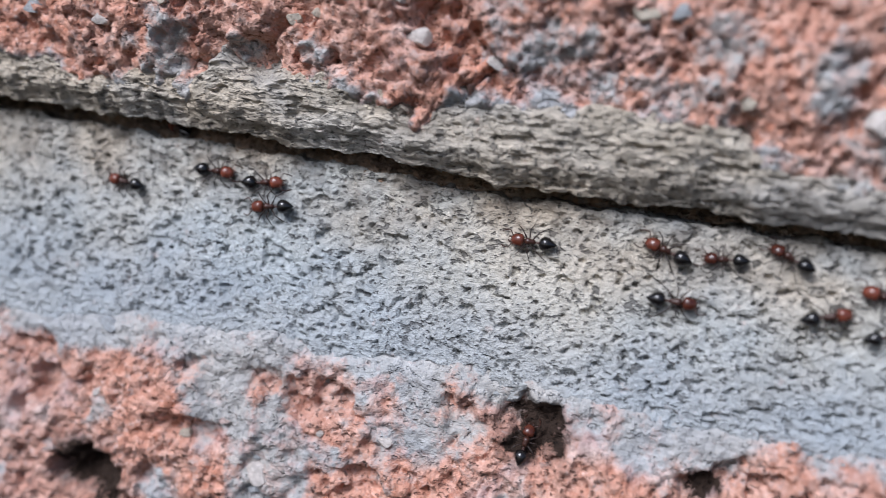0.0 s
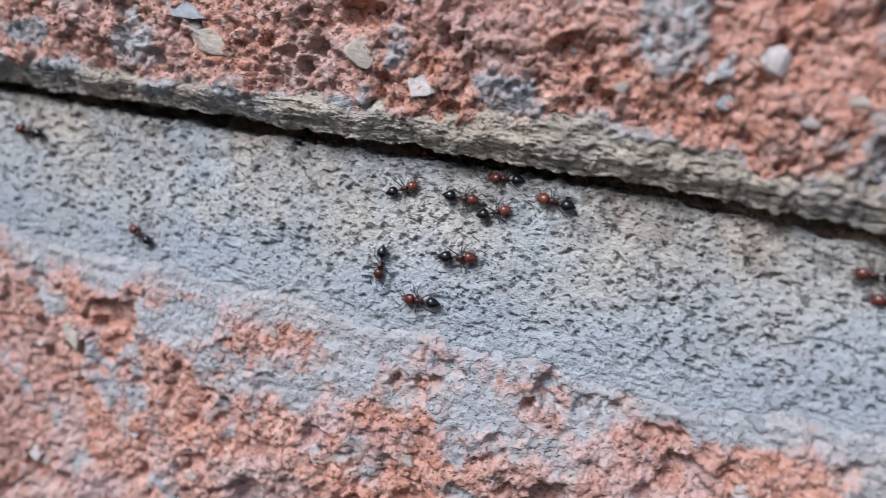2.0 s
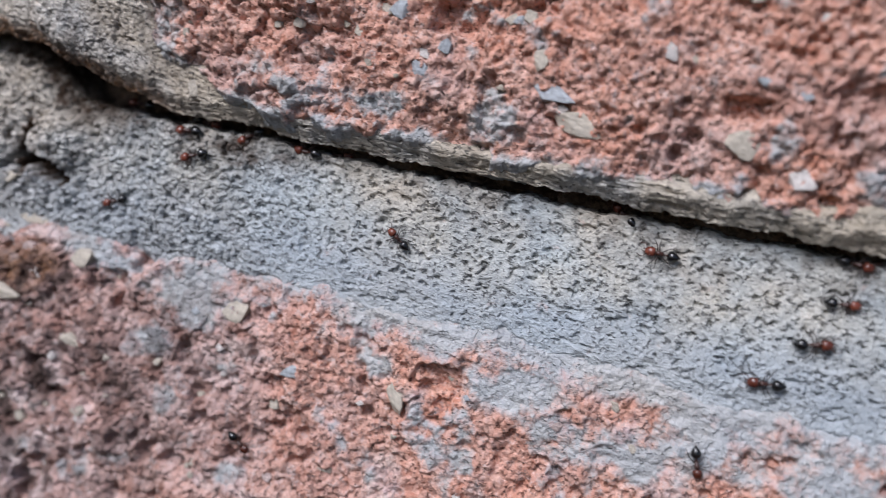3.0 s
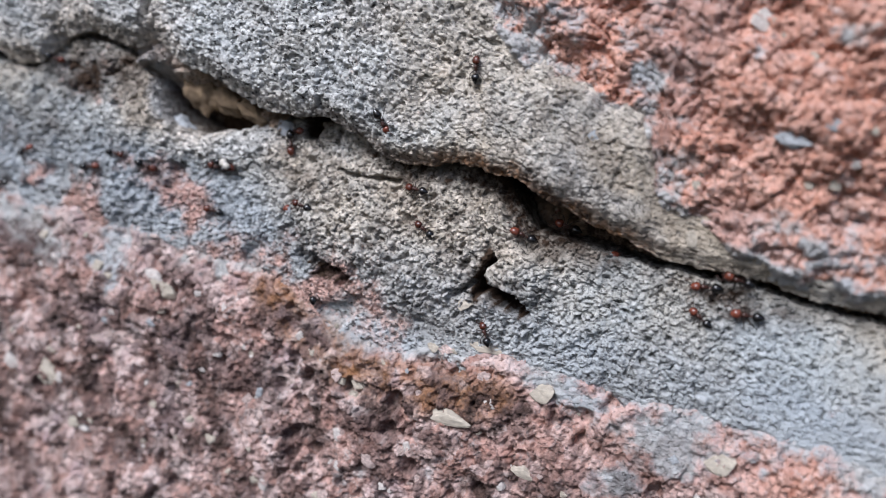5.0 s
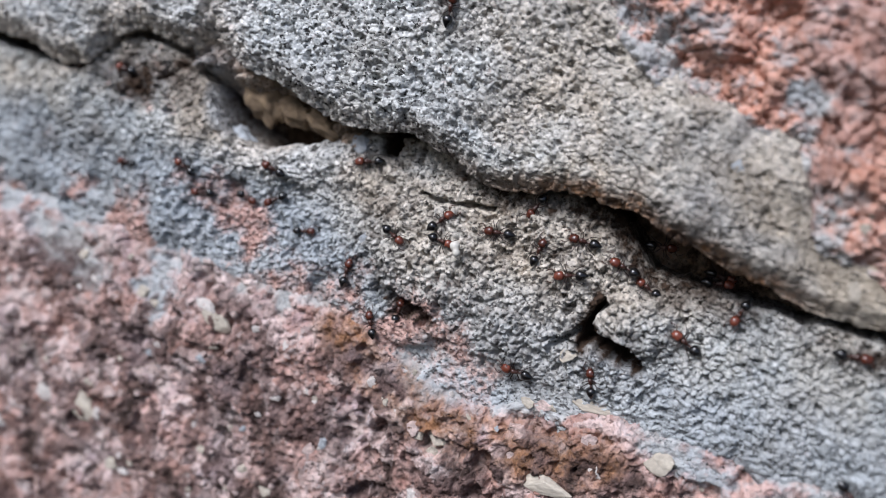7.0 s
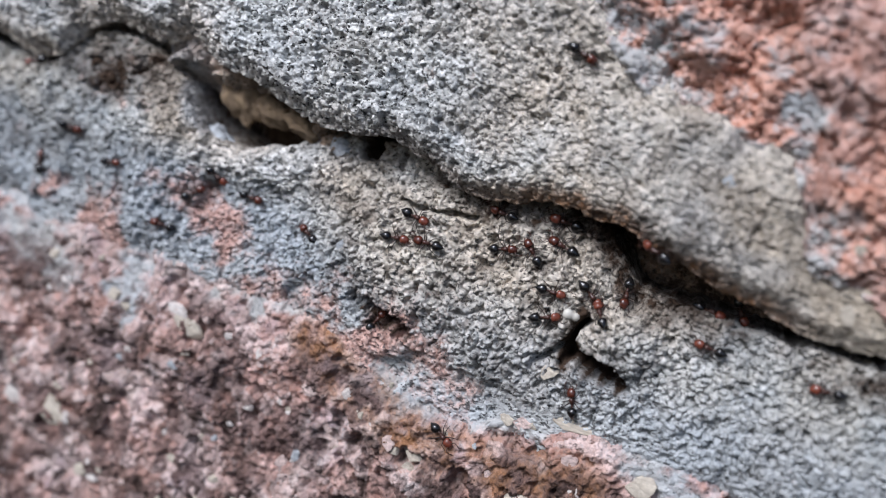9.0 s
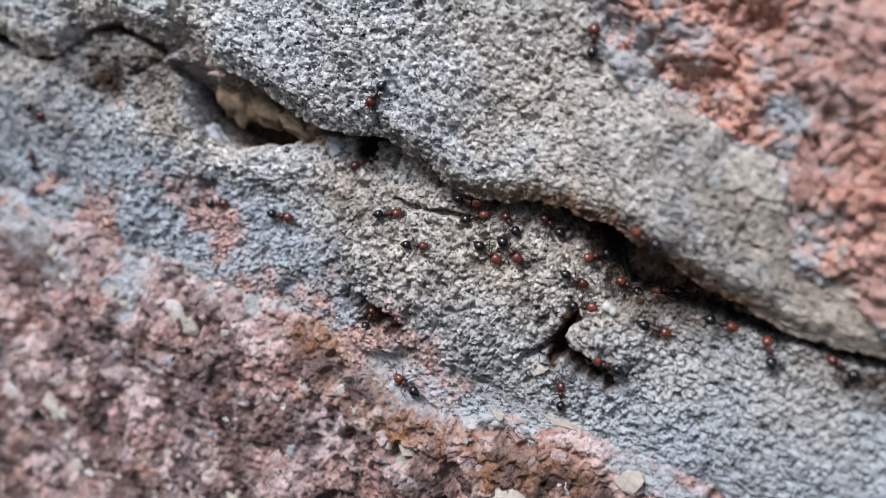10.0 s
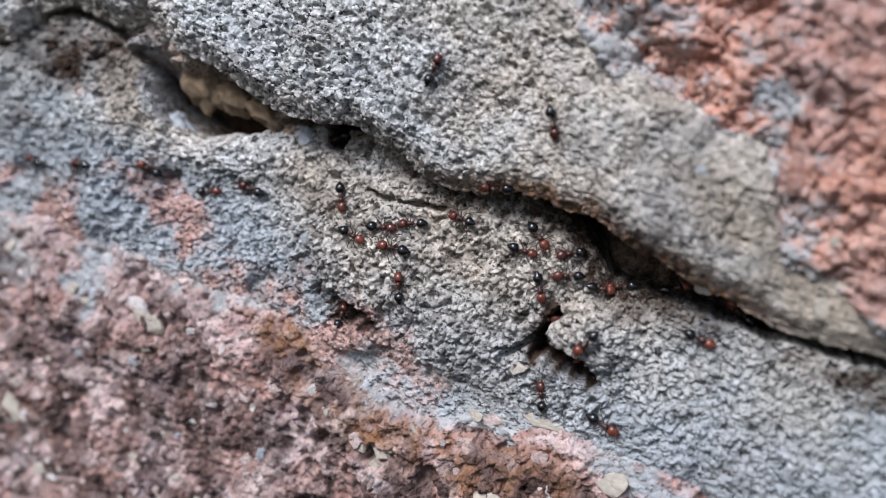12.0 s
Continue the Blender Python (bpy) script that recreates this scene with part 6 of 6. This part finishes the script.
    roam(colony[59], [(0, -165.0, 2.1, -92, 7), (3.75, -165.0, 2.1, -92, 7), (3.95, -165.3, -5.3, -147, 4.7), (4.15, -165.5, -12.6, -203, 2.3), (4.35, -165.7, -19.9, -258, 0), (5.5, -166.6, -15.5, -258, 0), (6, -166.1, -15.1, -299, 0), (6.5, -166.3, -15.4, -284, 0), (7, -166.3, -15.3, -274, 0), (9, -166.3, -15.2, -294, 0), (9.5, -166.3, -15.4, -281, 0), (10, -166.3, -15.3, -276, 0), (10.5, -166.2, -15.4, -279, 0), (11, -166.4, -15.3, -274, 0), (11.5, -166.3, -15.4, -280, 0), (12, -166.3, -15.3, -272, 0)])
    roam(colony[60], [(0, -169.7, 2.0, 94, 7), (5.58, -169.7, 2.0, 94, 7), (6, -170.1, 6.7, 98, 0), (6.5, -168.6, 10.7, 39, 0), (7, -167.5, 15.4, 89, 0), (9, -167.1, 34.5, 89, 0), (12, -167.1, 34.5, 89, 0)])
    roam(colony[61], [(0, -189.4, 1.1, -100, 7), (5.53, -189.4, 1.1, -100, 7), (6, -191.2, -9.0, -135, 0), (6.5, -189.8, -8.1, -135, 0), (6.66, -190.4, -4.7, -177, 2.3), (6.81, -191.0, -1.3, -218, 4.7), (6.97, -191.6, 2.1, -260, 7), (7.84, -184.7, 2.0, -214, 7), (8.71, -177.8, 1.9, -169, 7), (9.58, -170.9, 1.8, -123, 7), (10, -172.6, -0.9, -133, 0), (10.5, -170.4, -5.6, -136, 0), (11, -171.5, -6.2, -161, 0), (11.5, -174.6, -6.8, -204, 0), (12, -179.8, -6.6, -183, 0)])
    roam(colony[62], [(0, -173.2, 1.4, -66, 7), (5.58, -173.2, 1.4, -66, 7), (5.79, -171.9, -1.4, -30, 3.5), (6, -170.7, -4.1, 6, 0), (6.5, -165.8, -4.3, -5, 0), (7, -163.4, -6.6, -4, 0), (9, -150.1, -6.0, 1, 0), (9.5, -145.9, -4.9, 41, 0), (9.92, -144.0, -1.7, 59, 7), (10.25, -144.0, -1.7, 3, 7), (10.58, -144.1, -1.7, -54, 7), (11, -142.0, -4.5, -34, 0), (11.5, -140.1, -4.1, 9, 0), (12, -134.3, -5.6, -7, 0)])
    roam(colony[63], [(0, -144.5, -1.5, -165, 7), (5.58, -144.5, -1.5, -165, 7), (6, -145.8, -1.9, -122, 0), (6.5, -147.3, -2.5, -164, 0), (7, -149.7, -2.6, -179, 0), (9, -150.5, -2.1, -193, 0), (9.5, -150.8, -1.1, -205, 0), (10, -151.3, -0.5, -207, 0), (10.5, -152.9, -0.0, -186, 0), (10.92, -155.4, 0.3, -188, 7), (12, -155.4, 0.3, -188, 7)])
    roam(colony[64], [(0, -143.2, -1.8, -44, 7), (5.58, -143.2, -1.8, -44, 7), (6, -140.7, -4.2, -11, 0), (6.5, -138.1, -3.6, -2, 0), (7, -137.2, -3.3, 16, 0), (9, -136.6, -3.8, -6, 0), (9.5, -135.8, -4.6, -32, 0), (10, -134.2, -4.0, 4, 0), (10.42, -131.7, -2.9, 25, 7), (10.81, -135.1, -2.5, -17, 7), (11.19, -138.4, -2.2, -58, 7), (11.58, -141.7, -1.9, -100, 7), (12, -142.9, -8.5, -117, 0)])
    roam(colony[65], [(0, -178.2, 1.2, -84, 7), (5.04, -178.2, 1.2, -84, 7), (5.52, -177.1, -9.3, -28, 3.5), (6, -176.0, -19.8, 28, 0), (6.5, -174.2, -17.4, 67, 0), (7, -172.6, -12.9, 90, 0), (8.1, -172.6, -8.4, 90, 0), (8.7, -172.6, 1.5, 90, 7), (9.58, -169.4, 2.1, 103, 7), (9.72, -169.7, 3.7, 150, 4.7), (9.86, -170.1, 5.3, 197, 2.3), (10, -170.4, 7.0, 245, 0), (10.42, -171.5, 1.7, 259, 7), (10.75, -173.8, 1.5, 302, 7), (11.08, -176.2, 1.4, 346, 7), (11.5, -174.0, 0.8, 392, 0), (11.92, -171.9, 1.6, 380, 7), (12, -171.9, 1.6, 380, 7)])
    roam(colony[66], [(0, -182.3, 0.1, -80, 7), (6.08, -182.3, 0.1, -80, 7), (6.22, -181.9, -2.3, -33, 4.7), (6.36, -181.5, -4.7, 14, 2.3), (6.5, -181.1, -7.1, 60, 0), (6.92, -179.8, 0.7, 81, 7), (7.81, -175.1, 1.1, 29, 7), (8.69, -170.4, 1.5, -22, 7), (9.58, -165.7, 2.0, -74, 7), (9.79, -164.5, -2.1, -29, 3.5), (10, -163.3, -6.3, 16, 0), (10.5, -158.1, -5.2, -1, 0), (11, -156.4, -4.2, 18, 0), (11.5, -153.6, -3.7, -35, 0), (12, -150.9, -3.3, 0, 0)])
    roam(colony[67], [(0, -190.3, 1.3, -100, 7), (5.87, -190.3, 1.3, -100, 7), (6.19, -191.4, -5.5, -151, 3.5), (6.5, -192.6, -12.3, -203, 0), (7, -204.0, -9.5, -176, 0), (8, -208.1, -10.9, -215, 0), (9, -212.1, -12.2, -253, 0), (9.5, -212.8, -12.4, -225, 0), (10, -212.8, -12.5, -219, 0), (10.75, -214.8, 3.9, -263, 7), (12, -214.8, 3.9, -263, 7)])
    roam(colony[68], [(0, -190.3, 1.3, -78, 7), (6.08, -190.3, 1.3, -78, 7), (6.22, -189.8, -1.1, -35, 4.7), (6.36, -189.3, -3.6, 9, 2.3), (6.5, -188.8, -6.1, 53, 0), (6.75, -188.1, -7.6, 22, 0), (7, -187.4, -9.1, -8, 0), (9, -184.1, -7.8, -2, 0), (9.25, -184.1, -7.3, 35, 0), (9.5, -184.1, -6.9, 71, 0), (9.92, -183.3, 0.2, 83, 7), (12, -183.3, 0.2, 83, 7)])
    roam(colony[69], [(0, -169.7, 2.0, -109, 7), (6.08, -169.7, 2.0, -109, 7), (6.5, -170.9, -1.4, -119, 0), (7, -174.6, -1.6, -160, 0), (8.1, -178.9, -3.1, -160, 0), (8.4, -180.3, -1.4, -195, 3.5), (8.7, -181.7, 0.3, -230, 7), (9.16, -179.4, 0.7, -179, 7), (9.62, -177.1, 1.1, -127, 7), (10.08, -174.7, 1.5, -75, 7), (10.29, -173.7, -2.5, -22, 3.5), (10.5, -172.6, -6.6, 30, 0), (10.75, -172.3, -3.7, 78, 0), (11, -171.9, -0.9, 126, 0), (11.42, -173.4, 1.3, 123, 7), (12, -173.4, 1.3, 123, 7)])
    roam(colony[70], [(0, -163.0, 0.7, -95, 7), (5.65, -163.0, 0.7, -95, 7), (5.93, -163.5, -5.6, -141, 4.7), (6.22, -164.0, -11.8, -187, 2.3), (6.5, -164.5, -18.0, -233, 0), (7, -168.2, -17.0, -242, 0), (9, -176.1, -9.3, -205, 0), (9.5, -181.7, -5.9, -217, 0), (9.92, -183.7, 0.2, -252, 7), (12, -183.7, 0.2, -252, 7)])
    roam(colony[71], [(0, -156.5, 0.2, -161, 7), (6.08, -156.5, 0.2, -161, 7), (6.5, -158.4, -0.5, -140, 0), (7, -158.0, -4.1, -173, 0), (9, -162.9, -5.8, -178, 0), (9.5, -165.4, -4.7, -211, 0), (9.92, -167.6, 2.0, -252, 7), (10.11, -169.1, 1.9, -194, 7), (10.3, -170.5, 1.7, -136, 7), (10.49, -172.0, 1.6, -78, 7), (10.74, -170.8, -3.9, -32, 3.5), (11, -169.6, -9.4, 13, 0), (11.5, -166.9, -7.2, 49, 0), (12, -164.4, -5.6, 15, 0)])
    roam(colony[72], [(0, -215.3, 3.8, -97, 7), (5.51, -215.3, 3.8, -97, 7), (6.01, -216.5, -7.0, -139, 3.5), (6.5, -217.8, -17.8, -182, 0), (6.98, -219.0, -7.4, -223, 3.5), (7.45, -220.3, 3.0, -263, 7), (12, -220.3, 3.0, -263, 7)])
    roam(colony[73], [(0, -205.1, 5.6, -117, 7), (6.58, -205.1, 5.6, -117, 7), (6.79, -206.3, 3.2, -150, 3.5), (7, -207.5, 0.7, -183, 0), (9, -216.4, -1.4, -155, 0), (9.21, -217.5, 0.9, -199, 3.5), (9.42, -218.6, 3.2, -244, 7), (12, -218.6, 3.2, -244, 7)])
    roam(colony[74], [(0, -217.5, 3.5, -71, 7), (6.58, -217.5, 3.5, -71, 7), (6.72, -217.0, 2.0, -30, 4.7), (6.86, -216.5, 0.6, 12, 2.3), (7, -216.0, -0.8, 53, 0), (9, -208.7, -7.0, -3, 0), (9.5, -206.9, -6.7, 3, 0), (9.78, -205.6, -0.6, 41, 3.5), (10.07, -204.4, 5.5, 78, 7), (12, -204.4, 5.5, 78, 7)])
    roam(colony[75], [(0, -139.6, -1.9, -6, 7), (6.58, -139.6, -1.9, -6, 7), (7, -137.1, -2.2, 0, 0), (8, -135.6, -2.7, -32, 0), (9, -134.1, -3.2, -64, 0), (9.25, -134.3, -2.9, -121, 0), (9.5, -134.5, -2.6, -179, 0), (10, -139.5, -3.4, -161, 0), (10.5, -141.6, -3.8, -172, 0), (11, -140.8, -3.0, -217, 0), (11.42, -142.8, -1.8, -212, 7), (12, -142.8, -1.8, -212, 7)])
    roam(colony[76], [(0, -145.8, -1.1, -4, 7), (6.58, -145.8, -1.1, -4, 7), (7, -143.3, -1.3, 6, 0), (8, -143.7, -2.9, -47, 0), (9, -144.1, -4.5, -101, 0), (9.14, -144.2, -3.5, -154, 2.3), (9.28, -144.4, -2.5, -208, 4.7), (9.42, -144.5, -1.5, -261, 7), (10.58, -142.6, -1.8, -229, 7), (10.79, -143.8, -0.4, -194, 3.5), (11, -144.9, 1.0, -159, 0), (11.5, -155.0, 2.1, -198, 0), (12, -154.6, 1.9, -177, 0)])
    roam(colony[77], [(0, -152.9, 0.9, -55, 7), (7.25, -152.9, 0.9, -55, 7), (7.85, -150.4, -2.6, -34, 0), (9, -146.7, -5.2, -34, 0), (9.5, -145.0, -5.7, -18, 0), (10, -139.4, -6.3, 4, 0), (10.5, -135.8, -4.3, 44, 0), (11, -135.3, -4.1, 53, 0), (11.5, -135.0, -3.7, 65, 0), (11.92, -134.0, -2.7, 44, 7), (12, -134.0, -2.7, 44, 7)])
    roam(colony[78], [(0, -156.9, 0.2, -92, 7), (8.5, -156.9, 0.2, -92, 7), (9.5, -157.6, -21.8, -105, 0), (9.83, -157.8, -14.6, -159, 2.3), (10.16, -158.0, -7.3, -214, 4.7), (10.49, -158.2, -0.1, -268, 7), (10.85, -153.5, -0.6, -224, 7), (11.22, -148.8, -1.1, -179, 7), (11.58, -144.1, -1.7, -134, 7), (12, -146.5, -4.1, -162, 0)])
    roam(colony[79], [(0, -162.1, 0.1, -8, 7), (9.58, -162.1, 0.1, -8, 7), (10, -159.7, -0.2, 10, 0), (10.5, -160.5, -0.4, -22, 0), (11, -155.5, -0.2, 22, 0), (11.42, -153.2, 0.8, 24, 7), (12, -153.2, 0.8, 24, 7)])
    roam(colony[80], [(0, -169.6, 2.1, -162, 7), (10.08, -169.6, 2.1, -162, 7), (10.5, -172.1, 1.2, -176, 0), (10.92, -174.6, 1.5, -185, 7), (12, -174.6, 1.5, -185, 7)])
    roam(colony[81], [(0, -157.2, 0.1, 82, 7), (10.19, -157.2, 0.1, 82, 7), (10.59, -156.0, 9.0, 37, 3.5), (11, -154.7, 17.8, -8, 0), (11.5, -155.6, 16.7, -24, 0), (12, -153.3, 0.8, -82, 7)])
    roam(colony[82], [(0, -148.5, 0.3, -124, 7), (10.58, -148.5, 0.3, -124, 7), (11, -151.0, -3.3, -171, 0), (11.5, -153.8, -1.4, -199, 0), (12, -157.2, -2.4, -183, 0)])
    roam(colony[83], [(0, -147.0, -0.4, -81, 7), (10.58, -147.0, -0.4, -81, 7), (10.72, -146.7, -2.2, -31, 4.7), (10.86, -146.4, -4.0, 20, 2.3), (11, -146.1, -5.8, 70, 0), (11.25, -146.0, -5.7, 16, 0), (11.5, -145.8, -5.7, -38, 0), (11.71, -144.8, -3.7, 13, 3.5), (11.92, -143.8, -1.8, 63, 7), (12, -143.8, -1.8, 63, 7)])
    walk(larva, [(t, stance(x, z, turn, 0, lift)) for t, x, z, turn, lift in (
        (0, -186, -6.0, 20, 1.35), (4.6, -186, -6.0, 20, 1.35), (5.5, -172.8, -4.8, -80, 1.35), (6, -168.1, -3.7, -80, 1.35), (6.5, -163.2, -4.7, -70, 1.35), (7, -161.4, -6.6, -60, 1.35),
        (9, -147.6, -7.3, -10, 1.35), (9.5, -146.7, -6.1, 0, 1.35), (10, -143.6, -5.6, -20, 1.35), (10.5, -142.3, -4.6, 0, 1.35), (11, -138.2, -4.0, 10, 1.35), (11.5, -136.6, -2.1, 50, 1.7), (12, -135.3, -1.3, 20, 1.7))])


motions()
